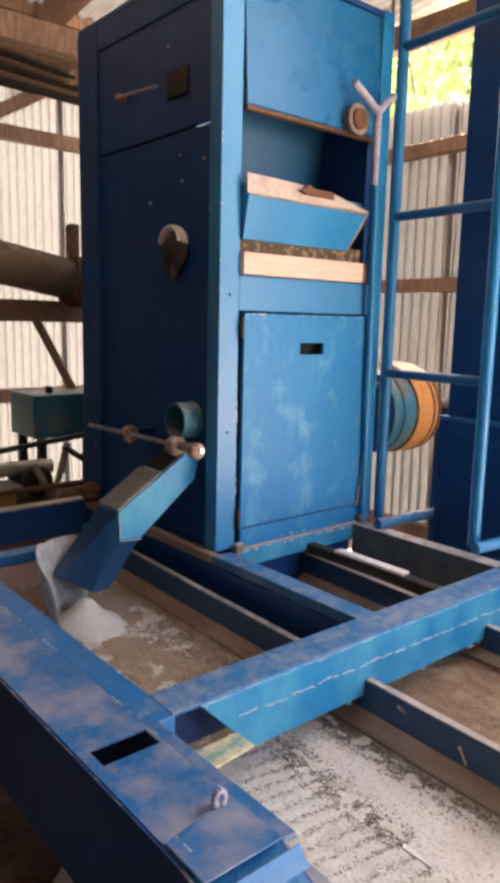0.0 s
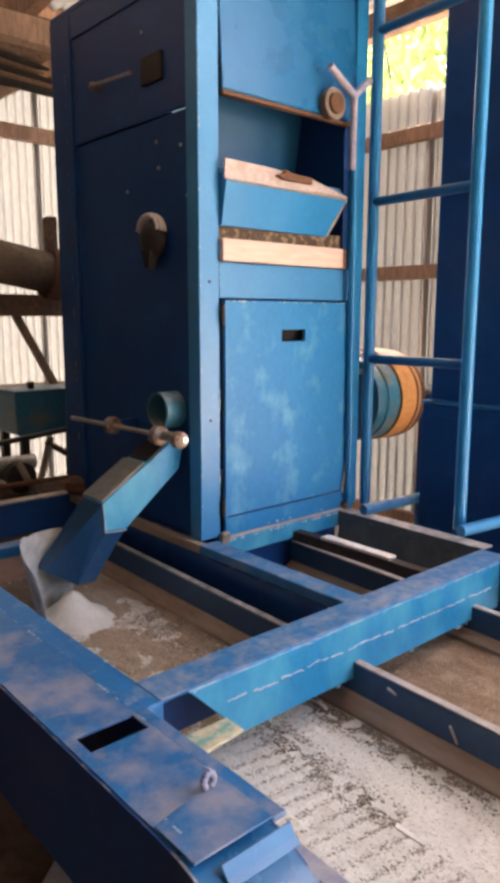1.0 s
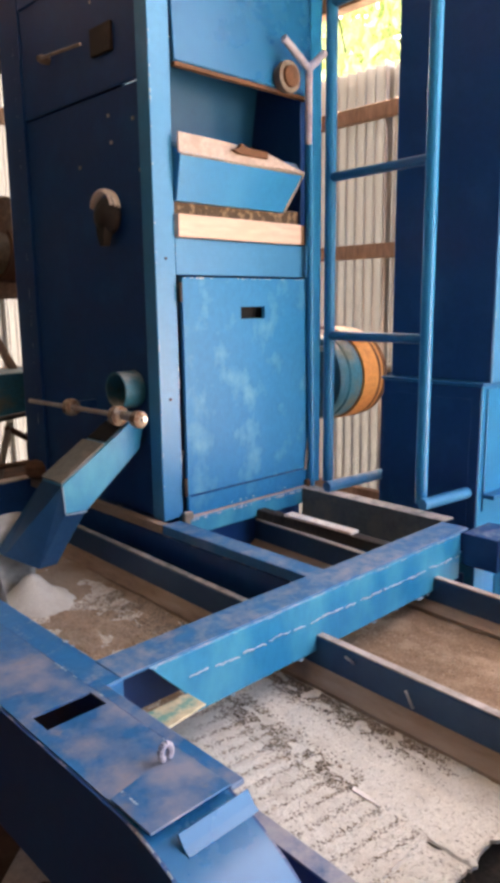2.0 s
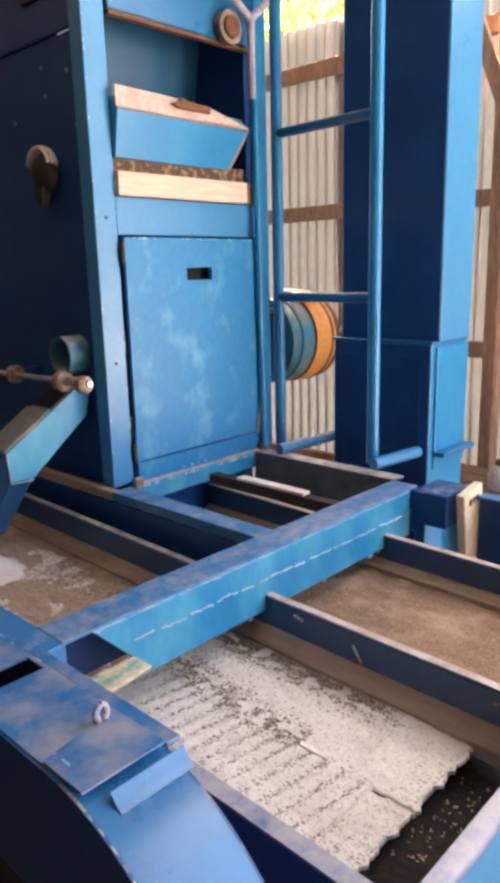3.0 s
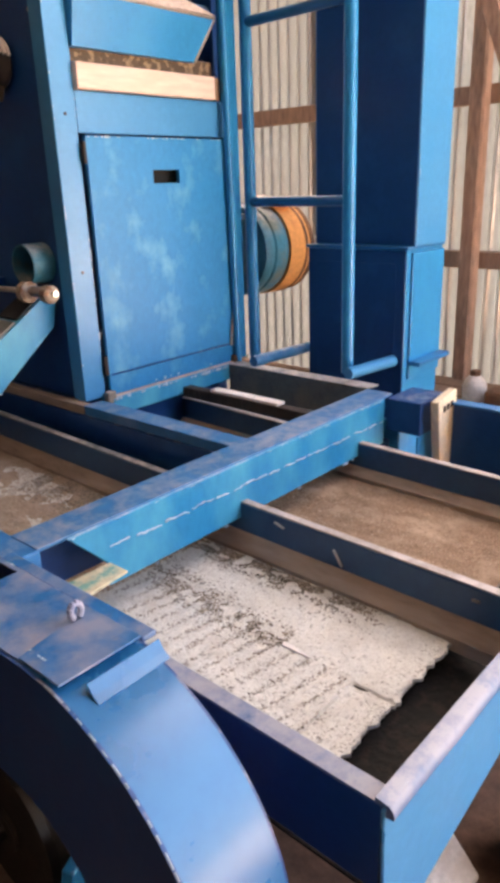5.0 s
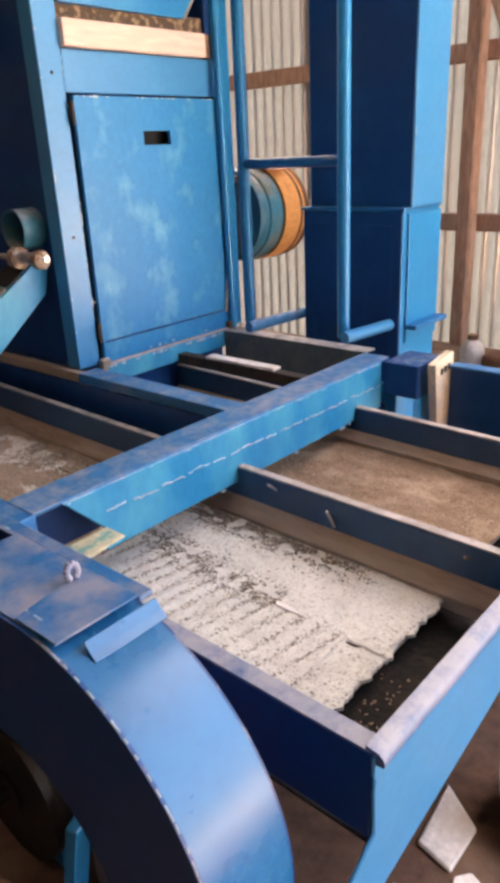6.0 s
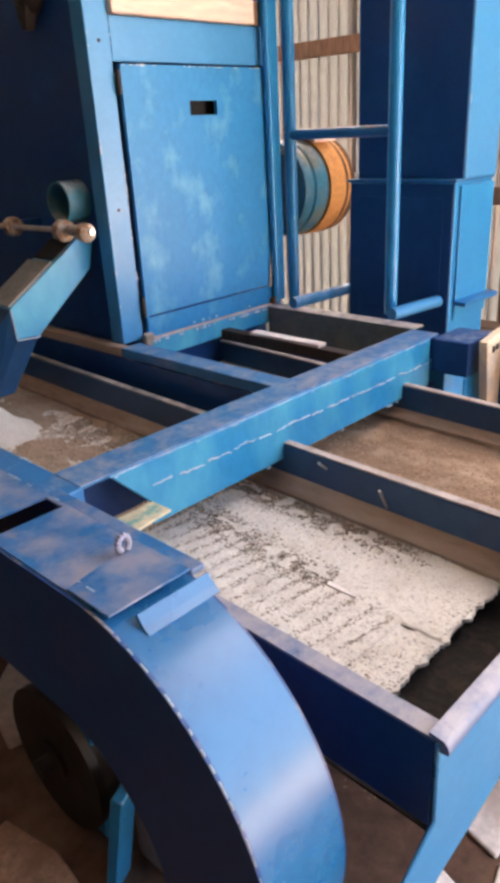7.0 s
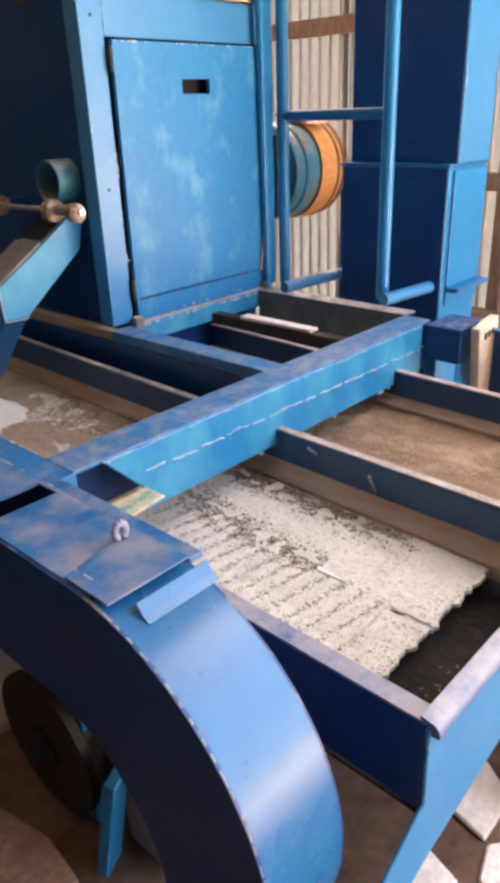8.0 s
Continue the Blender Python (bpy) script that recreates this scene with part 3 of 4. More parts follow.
for a in range(14):
    th = radians(50 + 12 * a)
    drop = 0.012 * noise.noise(Vector((a * 0.6, 0, 3))) + (0.0 if a < 9 else 0.02 * (a - 9))
    rows.append([ap.verts.new((0.655 + (0.13 - 0.015 * b) * math.cos(th), 1.62 + (0.12 - 0.012 * b) * math.sin(th), 0.85 - drop - (0.26 - drop) * b / 3)) for b in range(4)])
for a, b in zip(rows, rows[1:]):
    for c in range(3):
        ap.faces.new((a[c], b[c], b[c + 1], a[c + 1]))
apron = lone("spout_apron", ap, cloudy_sheet, "curved white plastic sheet round the spout mouth, grey with dust", "apron", smooth=True)
apron.modifiers.new("thick", "SOLIDIFY").thickness = 0.003

# ---- machine frame ----
fr = thing("machine_frame", (1.0, 1.0, 0.0), "blue painted steel machine frame of welded channels", "frame")


def channel_x(x0, x1, yf, z1, h, w, t=0.006):
    """A channel along x: web in front at yf, flanges to the back."""
    return prism([(yf, z1), (yf + w, z1), (yf + w, z1 - t), (yf + t, z1 - t), (yf + t, z1 - h + t), (yf + w, z1 - h + t), (yf + w, z1 - h), (yf, z1 - h)], "x", x0, x1, 0.0015)


cb = part("cross_beam", prism([(0.462, 0.798), (0.548, 0.71), (0.548, 0.657), (1.605, 0.657), (1.605, 0.798)], "y", 0.718, 0.726), blue_worn, fr, "chipped blue cross beam with a weld line")
part("flange", box(0.40, 1.66, 0.724, 0.815, 0.794, 0.802, 0.002), dusty_top, cb, "dusty upper flange")
part("back_web", box(0.402, 1.62, 0.806, 0.814, 0.66, 0.796, 0.002), shade_navy, cb)
wl = bmesh.new()
last = None
for k in range(105):
    xx = 0.556 + k * 0.01
    here = Vector((xx, 0.717, 0.742 - 0.012 * k / 105 + 0.008 * noise.noise(Vector((k * 0.13, 0, 0))) + random.uniform(-0.003, 0.003)))
    if last and noise.noise(Vector((k * 0.37, 2.0, 0))) > -0.22:
        rod(last, here, random.uniform(0.0008, 0.0030), 6, wl)
    last = here
tagged(part("weld_seam", wl, weld_pale, cb, "pale weld bead"), kind="stuff")
part("gusset", prism([(0.425, 0.645), (0.552, 0.66), (0.552, 0.7175), (0.425, 0.7175)], "z", 0.706, 0.712), cream_green, fr, "cream gusset with flaked green paint")
part("side_rail", box(0.30, 0.405, 0.722, 2.3, 0.70, 0.80, 0.004), blue_dusty, fr, "dusty side rail")
part("middle_rail", box(1.022, 1.092, 0.815, 1.425, 0.77, 0.80, 0.003), dusty_top, fr)
part("middle_wall", box(1.02, 1.03, 0.815, 2.25, 0.56, 0.768, 0.002), shade_navy, fr)
part("middle_rail", box(1.02, 1.05, 1.427, 2.3, 0.77, 0.80, 0.003), ledge_wood, fr)
part("right_rail", prism([(1.67, 0.80), (1.73, 0.80), (1.73, 0.793), (1.677, 0.793), (1.677, 0.64), (1.67, 0.64)], "y", 0.817, 1.418, 0.0015), grey_green, fr, "dusty green-grey rail")
part("rear_rail", channel_x(0.42, 1.05, 2.3, 0.80, 0.13, 0.06), shade_navy, fr)
part("rear_rail_dust", box(0.42, 1.05, 2.302, 2.358, 0.8015, 0.806, 0.001), dusty_steel, fr, "layer of pale dust")
part("inner_cross_rail", box(0.41, 0.72, 1.86, 1.92, 0.745, 0.78, 0.003), blue_dusty, fr)
part("wooden_packer", box(0.41, 0.66, 1.87, 1.93, 0.66, 0.742, 0.003), pale_wood, fr, "pale wooden packing block")
# Beam end darkened: shade of its side face is in the colour.
part("beam_end", box(1.608, 1.765, 0.60, 0.715, 0.70, 0.80, 0.003), shade_navy, fr, "beam end darkened for shade")
part("beam_end_plate", box(1.60, 1.74, 0.60, 0.606, 0.60, 0.70, 0.002), blue, fr)
part("outer_plate", box(1.715, 1.725, -0.5, 0.55, 0.58, 0.782, 0.002), shade_navy, fr)
part("outer_plate_lip", box(1.705, 1.75, -0.5, 0.55, 0.783, 0.79, 0.002), blue_dusty, fr)
part("tie_pipe", rod((1.69, 1.315, 0.818), (2.10, 1.285, 0.818), 0.02), dusty_top, fr, "dusty pale tie pipe")
part("tie_pipe", rod((1.73, 0.935, 0.818), (1.99, 0.905, 0.818), 0.02), pale_sheen_blue, fr)
# Dark plate added to hide the bright wall behind the gap.
part("skirt", box(1.685, 1.692, 0.75, 1.5, 0.42, 0.638, 0.001), shade_navy, fr)
part("bright_strip", box(1.436, 1.476, 1.0, 1.29, 0.7655, 0.776, 0.003), lit_white, fr, "bright white strip")
# Second dark plate added to hide the bright wall.
part("front_skirt", box(1.08, 1.70, 1.46, 1.468, 0.42, 0.740, 0.001), shade_navy, fr)
part("lower_shelf", box(1.08, 1.7, 0.83, 1.44, 0.535, 0.545, 0.002), dark_iron, fr)
part("lower_bar", box(1.435, 1.475, 0.817, 1.455, 0.73, 0.765, 0.003), dark_board, fr, "dark bar")
part("ledge_strip", box(1.094, 1.115, 0.817, 1.42, 0.755, 0.775, 0.003), ledge_wood, fr, "dusty brown strip")
for lx, ly in ((0.34, 0.72), (0.34, 2.25), (1.73, 0.75), (1.73, 1.42), (1.04, 2.28)):
    part("leg", box(lx - 0.03, lx + 0.03, ly - 0.03, ly + 0.03, 0.0, 0.70, 0.004), blue, fr)
part("base_plate", box(1.05, 1.8, 1.5, 2.36, 0.74, 0.797, 0.003), shade_navy, fr)
for lx, ly in ((1.1, 2.3), (1.75, 2.3)):
    part("leg", box(lx - 0.03, lx + 0.03, ly - 0.03, ly + 0.03, 0.0, 0.74, 0.004), blue, fr)
bd = lone("leaning_board", prism([(1.622, 0.808), (1.735, 0.826), (1.765, 0.50), (1.67, 0.50)], "y", 0.552, 0.578, 0.002), cream, "short cream painted board wedged at the beam end", "board")
for k in range(3):
    part("mark", box(1.655 + 0.022 * k, 1.668 + 0.022 * k, 0.5495, 0.5515, 0.772 + 0.003 * k, 0.79 + 0.003 * k, 0), dark_iron, bd, "smudged dark marking")

# ---- moving sieve tray ----
tray = thing("sieve_tray", (0.9, 1.0, 0.56), "blue steel oscillating sieve tray loaded with rice", "sieve tray")
TB = 2.05
END_PLATE = [(0.398, 0.678), (1.50, 0.678), (1.50, 0.52), (0.83, 0.482), (0.60, 0.432), (0.45, 0.40), (0.24, 0.33), (0.20, 0.39), (0.345, 0.489), (0.408, 0.535)]
# Side sheet and dividers carry their shade in the colour.
part("near_side", box(0.404, 0.410, 0.004, TB, 0.528, 0.675, 0.001), shade_navy, tray, "side sheet darkened for shade")
part("side_flange", box(0.404, 0.436, 0.004, TB, 0.6755, 0.68, 0.001), blue_floury, tray, "dusty lilac flange")
part("divider", box(0.948, 0.968, 0.03, TB, 0.575, 0.68, 0.003), shade_teal, tray, "divider darkened for shade")
part("divider_cap", box(0.949, 0.971, 0.03, 0.78, 0.6805, 0.684, 0.001), dusty_steel, tray, "pale dusty top edge")
# Same cap behind the beam, continued in a darker material.
part("divider_cap", box(0.949, 0.971, 0.783, TB, 0.6805, 0.684, 0.001), grey_green, tray, "dull grey top edge")
part("far_side", box(1.462, 1.482, 0.03, TB, 0.60, 0.68, 0.003), shade_teal, tray)
part("far_side_cap", box(1.463, 1.486, 0.03, TB, 0.6805, 0.684, 0.001), dusty_steel, tray, "pale dusty top edge")
part("ledge", prism([(0.948, 0.609), (0.948, 0.545), (0.918, 0.545), (0.918, 0.574)], "y", 0.03, TB, 0.001), ledge_wood, tray, "dusty brown wooden ledge")
part("ledge", prism([(1.462, 0.613), (1.462, 0.56), (1.434, 0.56), (1.434, 0.592)], "y", 0.03, TB, 0.001), ledge_wood, tray, "dusty brown wooden ledge")
part("ledge", prism([(0.968, 0.605), (0.968, 0.56), (0.99, 0.56)], "y", 0.12, TB, 0.001), ledge_wood, tray, "dusty brown wooden ledge")
part("end_plate", prism(END_PLATE, "y", -0.004, 0.002), pale_sheen_blue, tray, "pale blue end plate running down into a slanting stay")
part("end_flange", prism([(0.012, 0.690), (-0.008, 0.687), (-0.014, 0.682), (-0.017, 0.674), (-0.016, 0.668), (-0.0045, 0.667), (-0.0045, 0.681), (0.012, 0.685)], "x", 0.402, 1.50, 0), blue_floury, tray, "dusty rolled rim", True)
part("bed", box(0.43, 0.917, 0.165, TB, 0.535, 0.548, 0.001), dusty_steel, tray)
part("bed", box(0.96, 1.41, 0.172, TB, 0.55, 0.56, 0.001), dusty_steel, tray)
part("sump", box(0.412, 1.45, 0.004, 0.6, 0.505, 0.51, 0.001), husky_dark, tray)
part("back_end", box(0.41, 1.47, TB, TB + 0.006, 0.5, 0.66, 0.001), shade_navy, tray)
for yy, zz, hh in ((0.595, 0.66, 0.02), (0.432, 0.62, 0.045)):
    part("nail", rod((0.946, yy, zz - 0.003), (0.921, yy + 0.004, zz + hh), 0.003, 8), bright_steel, tray, "bent bare nail")
part("nail", rod((0.946, 0.12, 0.655), (0.926, 0.124, 0.668), 0.003, 8), raw_steel, tray)


def ripple_phase(x, y):
    return y * 165 + x * 22 + 1.6 * noise.noise(Vector((x * 5, y * 6, 1)))


def rice_height(x, y, base, amp):
    step = 0.0045 if base < 0.57 and y < 0.234 and x < 0.700 else 0.0
    if base < 0.57 and y < 0.9:
        near = min(1.0, max(0.25, (0.76 - x) / 0.08))
        step += 0.0017 * near * math.sin(ripple_phase(x, y)) * min(1.0, max(0.0, 0.6 + 1.2 * noise.noise(Vector((x * 8, y * 6, 9)))))
    return base - step + amp * (noise.noise(Vector((x * 9, y * 5, 0.3))) + 0.5 * noise.noise(Vector((x * 30, y * 22, 1.3)))) + 0.25 * amp * noise.noise(Vector((x * 90, y * 80, 4.0)))


def rice_layer(name, x0, x1, y0, y1, base, amp, mat, lab, n_x, n_y):
    bm = bmesh.new()
    grid = []
    for i in range(n_x + 1):
        col = []
        for j in range(n_y + 1):
            x = x0 + (x1 - x0) * i / n_x
            y = y0 + (y1 - y0) * j / n_y
            if j < 2:
                y += 0.010 * noise.noise(Vector((x * 22, 0, 7))) + 0.009 * noise.noise(Vector((x * 60, 0, 7))) + 0.004 * noise.noise(Vector((x * 200, 0, 7))) - (0.004 if j else 0.0)
            col.append(bm.verts.new((x, y, rice_height(x, y, base, amp) - (0.009 if j == 0 else 0.002 if j == 1 else 0))))
        grid.append(col)
    for i in range(n_x):
        for j in range(n_y):
            bm.faces.new((grid[i][j], grid[i + 1][j], grid[i + 1][j + 1], grid[i][j + 1]))
    ob = part(name, bm, mat, tray, lab, True)
    return tagged(ob, kind="stuff")


def grains(name, count, place, base, amp, mat, lab, size=(0.0033, 0.0010)):
    """Many single grains, lying loosely on a layer."""
    rng = random.Random(name)
    unit = [(1, 0, 0), (0.35, 1, 0), (0.35, -0.5, 0.85), (0.35, -0.5, -0.85), (-0.35, 1, 0), (-0.35, -0.5, 0.85), (-0.35, -0.5, -0.85), (-1, 0, 0)]
    quads = [(0, 1, 2), (0, 2, 3), (0, 3, 1), (1, 4, 5, 2), (2, 5, 6, 3), (3, 6, 4, 1), (7, 5, 4), (7, 6, 5), (7, 4, 6)]
    vs, fs = [], []
    o = ORIGIN[tray.name]
    done = 0
    while done < count:
        xy = place(rng)
        if xy is None:
            continue
        x, y = xy
        z = rice_height(x, y, base, amp) + rng.uniform(-0.0009, 0.0003)
        a, tilt = rng.uniform(0, 2 * math.pi), rng.uniform(-0.2, 0.2)
        s = rng.uniform(0.8, 1.25)
        m = Euler((rng.uniform(0, 6), tilt, a)).to_matrix()
        b = len(vs)
        for u in unit:
            p = m @ Vector((u[0] * size[0] * s, u[1] * size[1] * s, u[2] * size[1] * s))
            vs.append((x + p.x - o.x, y + p.y - o.y, z + p.z - o.z))
        fs += [tuple(b + q for q in f) for f in quads]
        done += 1
    me = bpy.data.meshes.new(name)
    me.from_pydata(vs, [], fs)
    me.materials.append(mat)
    ob = new(name, me)
    ob.parent = tray
    ORIGIN[ob.name] = o
    return tagged(ob, lab, kind="stuff")


RB, RA = 0.564, 0.004
LIP = 0.153
rice_layer("rice_layer", 0.432, 0.920, LIP, 2.04, RB, RA, rice_bed, "spread layer of pale milled rice", 120, 420)
rice_layer("brown_rice_layer", 0.97, 1.436, 0.165, 2.04, 0.578, 0.009, brown_bed, "layer of brown rice and husk", 50, 180)


rice_layer("brown_rice_layer", 0.56, 0.919, 0.84, 2.03, RB + 0.001, 0.010, tan_bed, "brown rice drifting along the ledge near the spout", 70, 220)


def on_white(rng):
    return rng.uniform(0.436, 0.914), LIP + 0.004 + 0.76 * rng.random() ** 1.25


def husk_band(rng):
    """Dark grains gather along the far ledge and in a second broken streak."""
    y = 0.24 + 0.75 * rng.random()
    if rng.random() < 0.6:
        x = 0.914 - abs(rng.gauss(0, 0.032))
        if y < 0.26 + 0.16 * rng.random():
            return None
    else:
        x = 0.712 + 0.11 * max(0.0, y - 0.55) + rng.gauss(0, 0.016 + 0.012 * y)
        if y < 0.40:
            return None
    if noise.noise(Vector((x * 45, y * 26, 2))) < -0.15 or x < 0.44:
        return None
    return x, y


def husk_sprinkle(rng):
    """Thin broken ripples across the nearer half of the sieve, denser towards the middle streak."""
    x, y = 0.70 - 0.25 * rng.random() ** 1.5, rng.uniform(0.2, 0.8)
    phase = ripple_phase(x, y)
    wave = math.sin(phase)
    if wave < 0.86 or noise.noise(Vector((x * 6, math.floor(phase / 6.283) * 3.7, 5))) < -0.22:
        return None
    return x + rng.gauss(0, 0.006), y + rng.gauss(0, 0.0035)


def on_brown(rng):
    return rng.uniform(0.975, 1.405), 0.175 + 1.0 * rng.random()


def on_back(rng):
    return rng.uniform(0.436, 0.912), rng.uniform(0.82, 1.6)


def pale_streak(rng):
    y = rng.uniform(0.2, 1.0)
    x = 1.02 + 0.02 * rng.gauss(0, 1) if rng.random() < 0.5 else 1.25 + 0.04 * rng.gauss(0, 1)
    return x, y


heap = bmesh.new()
rings = []
for r_, h_ in ((0.0, 0.082), (0.025, 0.068), (0.05, 0.036), (0.08, 0.012), (0.12, -0.006)):
    rings.append([heap.verts.new((0.675 + r_ * math.cos(a_ * 0.3927) * 1.1, 1.625 - 0.03 * r_ / 0.15 + 1.3 * r_ * math.sin(a_ * 0.3927), RB - 0.002 + h_ + 0.006 * noise.noise(Vector((r_ * 40, a_ * 0.7, 2))))) for a_ in range(16)])
for a_, b_ in zip(rings, rings[1:]):
    for k in range(16):
        heap.faces.new((a_[k], a_[(k + 1) % 16], b_[(k + 1) % 16], b_[k]))
tagged(part("rice_mound", heap, rice_bed, tray, "heap of pale rice below the spout", True), kind="stuff")
grains("loose_rice", 15000, on_white, RB, RA, white_rice, "loose pale rice grains")
grains("loose_husk", 5000, husk_band, RB + 0.0012, RA, dark_husk, "dark unhusked grains in streaks")
grains("loose_husk", 1900, husk_sprinkle, RB + 0.0008, RA, mixed_husk, "dark unhusked grains in ripples")
grains("loose_brown_rice", 9000, on_brown, 0.578, 0.009, brown_rice, "loose brown rice grains")
grains("loose_rice", 3000, pale_streak, 0.578, 0.009, tan_rice, "tan rice grains among the brown")
def husk_back(rng):
    x, y = 0.912 - abs(rng.gauss(0, 0.08)), rng.uniform(0.82, 1.5)
    return (x, y) if x > 0.5 and noise.noise(Vector((x * 25, y * 18, 3))) > -0.2 else None


grains("loose_husk", 4800, husk_back, RB + 0.001, RA, dark_husk, "dark husk grains gathered along the ledge")
grains("loose_brown_rice", 17000, on_back, RB, RA, brown_rice, "brown rice grains near the spout")
grains("loose_rice", 4000, on_back, RB, RA, white_rice, "pale rice grains near the spout")
grains("loose_brown_rice", 12000, on_back, RB + 0.001, 0.010, brown_rice, "brown rice grains on the drift")
grains("loose_rice", 7000, on_back, RB + 0.001, 0.010, tan_rice, "tan rice grains on the drift")
grains("loose_husk", 2500, husk_back, RB + 0.002, 0.010, dark_husk, "dark husk grains on the drift")
part("bright_chip", prism([(0.698, 0.40), (0.709, 0.404), (0.709, 0.368), (0.70, 0.335)], "z", 0.563, 0.5677, 0), lit_white, tray, "shiny pale chip in the rice")
part("bed_slit", prism([(0.693, 0.232), (0.6945, 0.232), (0.7035, 0.157), (0.7015, 0.157)], "z", 0.555, 0.5622, 0), dark_iron, tray, "dark slit between sieve plates")

# ---- belt guard ----
gd = thing("belt_guard", (0.23, 0.6, 0.0), "blue curved sheet steel belt guard beside the tray", "belt guard")
GC, GR = (0.37, 0.537), 0.321
GX = 0.158
arc = [(GC[0] - GR * math.sin(radians(a)), GC[1] + GR * math.cos(radians(a))) for a in range(0, 131, 4)]
part("cover_strip", prism(arc + [(GC[0] + (q[0] - GC[0]) * 0.988, GC[1] + (q[1] - GC[1]) * 0.988) for q in reversed(arc)], "x", GX, 0.29, 0), blue_gloss, gd, "curved glossy cover strip", True)
top = bmesh.new()
for xs in ((GX, 0.29, 0.37, 0.583), (GX, 0.178, 0.583, 0.633), (0.282, 0.29, 0.583, 0.633), (GX, 0.29, 0.633, 2.3)):
    top.faces.new([top.verts.new((a, b, 0.86)) for a, b in ((xs[0], xs[2]), (xs[1], xs[2]), (xs[1], xs[3]), (xs[0], xs[3]))])
bmesh.ops.remove_doubles(top, verts=top.verts, dist=0.0005)
ex = bmesh.ops.extrude_face_region(top, geom=top.faces[:])
for v in ex["geom"]:
    if isinstance(v, bmesh.types.BMVert):
        v.co.z -= 0.004
part("top_cover", top, scuffed_blue, gd, "worn top plate with an open slot")
hollow = [(0.455 - 0.215 * math.sin(radians(a)), 0.415 + 0.215 * math.cos(radians(a))) for a in range(125, -1, -5)]
band = [(2.3, 0.857)] + arc + hollow + [(2.3, 0.63)]
# Guard sides: shade painted in with the darkened blue.
part("side_plate", prism(band, "x", GX - 0.005, GX, 0), shade_navy, gd, "side plate darkened for shade")
far_band = [(2.3, 0.857)] + arc + [(GC[0] - 0.14 * math.sin(radians(a)), GC[1] + 0.14 * math.cos(radians(a))) for a in range(130, 13, -6)] + [(0.42, 0.66), (2.3, 0.66)]
part("inner_side", prism(far_band, "x", 0.289, 0.293, 0), shade_navy, gd, "inner plate darkened for shade")
part("lap_plate", prism([(GX + 0.001, 0.295), (0.289, 0.295), (0.289, 0.408), (GX + 0.001, 0.383)], "z", 0.8605, 0.8635, 0.001), scuffed_blue, gd, "overlapping scuffed plate")
part("joint_tab", prism([(0.256, 0.838), (0.266, 0.845), (0.271, 0.851), (0.277, 0.859), (0.2795, 0.8575), (0.274, 0.849), (0.268, 0.8425), (0.258, 0.836)], "x", GX + 0.028, 0.303, 0.0006), blue_gloss, gd, "flared pale lip of the cover strip", True)
part("edge_strip", box(0.2935, 0.318, 0.30, 0.655, 0.846, 0.855, 0.002), scuffed_blue, gd, "scuffed edge strip beside the joint")
eb = bmesh.new()
pts = [Vector((0.258 + 0.009 * math.cos(a), 0.395, 0.877 + 0.012 * math.sin(a))) for a in [radians(-60 + 30 * k) for k in range(11)]]
for a, b in zip(pts, pts[1:]):
    rod(a, b, 0.005, 8, eb)
part("eye_bolt", eb, lever_paint, gd, "steel eye bolt")
wb = bmesh.new()
for a, b in zip(arc[2:-4], arc[3:-3]):
    f0, f1 = random.uniform(0, 0.3), random.uniform(0.45, 1.0)
    rod((GX - 0.003, a[0] + f0 * (b[0] - a[0]), a[1] + f0 * (b[1] - a[1])), (GX - 0.003, a[0] + f1 * (b[0] - a[0]), a[1] + f1 * (b[1] - a[1])), random.uniform(0.0008, 0.0018), 5, wb)
tagged(part("weld_seam", wb, weld_pale, gd, "pale broken weld line"), kind="stuff")
part("stay", box(0.22, 0.26, 2.1, 2.14, 0.0, 0.70, 0.003), blue, gd)
part("foot", bar((0.27, 0.60, 0.0), (0.29, 0.555, 0.27), 0.06, 0.025), blue, gd)

ridge = bmesh.new()
for k in range(150):
    yy = 0.74 + 0.009 * k
    if noise.noise(Vector((k * 0.23, 5.0, 1.0))) > -0.1:
        rod((0.296 + random.uniform(-0.004, 0.004), yy, 0.8015), (0.297 + random.uniform(-0.004, 0.006), yy + random.uniform(0.006, 0.014), 0.802), random.uniform(0.002, 0.0055), 5, ridge)
tagged(part("dust_ridge", ridge, pink_dust, gd, "line of pale dust along the seam"), kind="stuff")

# drive pulley under the guard
pul = thing("drive_pulley", (0.33, 0.78, 0.0), "dark greasy belt pulley on its shaft below the guard", "pulley")
part("rim", lathe([(0.12, -0.05), (0.165, -0.05), (0.165, -0.03), (0.14, -0.02), (0.14, 0.02), (0.165, 0.03), (0.165, 0.05), (0.12, 0.05)], (0.33, 0.80, 0.18), (1, 0, 0), 40), dark_iron, pul, "", True)
part("hub", lathe([(0.05, -0.06), (0.05, 0.06)], (0.33, 0.80, 0.18), (1, 0, 0), 20), dark_iron, pul)
part("shaft", rod((0.24, 0.80, 0.18), (0.9, 0.80, 0.18), 0.02), dark_iron, pul)
part("pedestal", box(0.45, 0.6, 0.7, 0.9, 0.0, 0.17, 0.005), rust, pul)

# ---- ladder ----
lad = thing("ladder", (1.82, 1.2, 0.8), "blue painted pipe ladder standing on the frame", "ladder")
L0, L1, R0, R1 = Vector((1.826, 1.425, 0.80)), Vector((1.834, 1.43, 3.0)), Vector((1.80, 0.985, 0.80)), Vector((1.795, 0.985, 3.0))
part("rail", rod(L0, L1, 0.021), blue, lad, "", True)
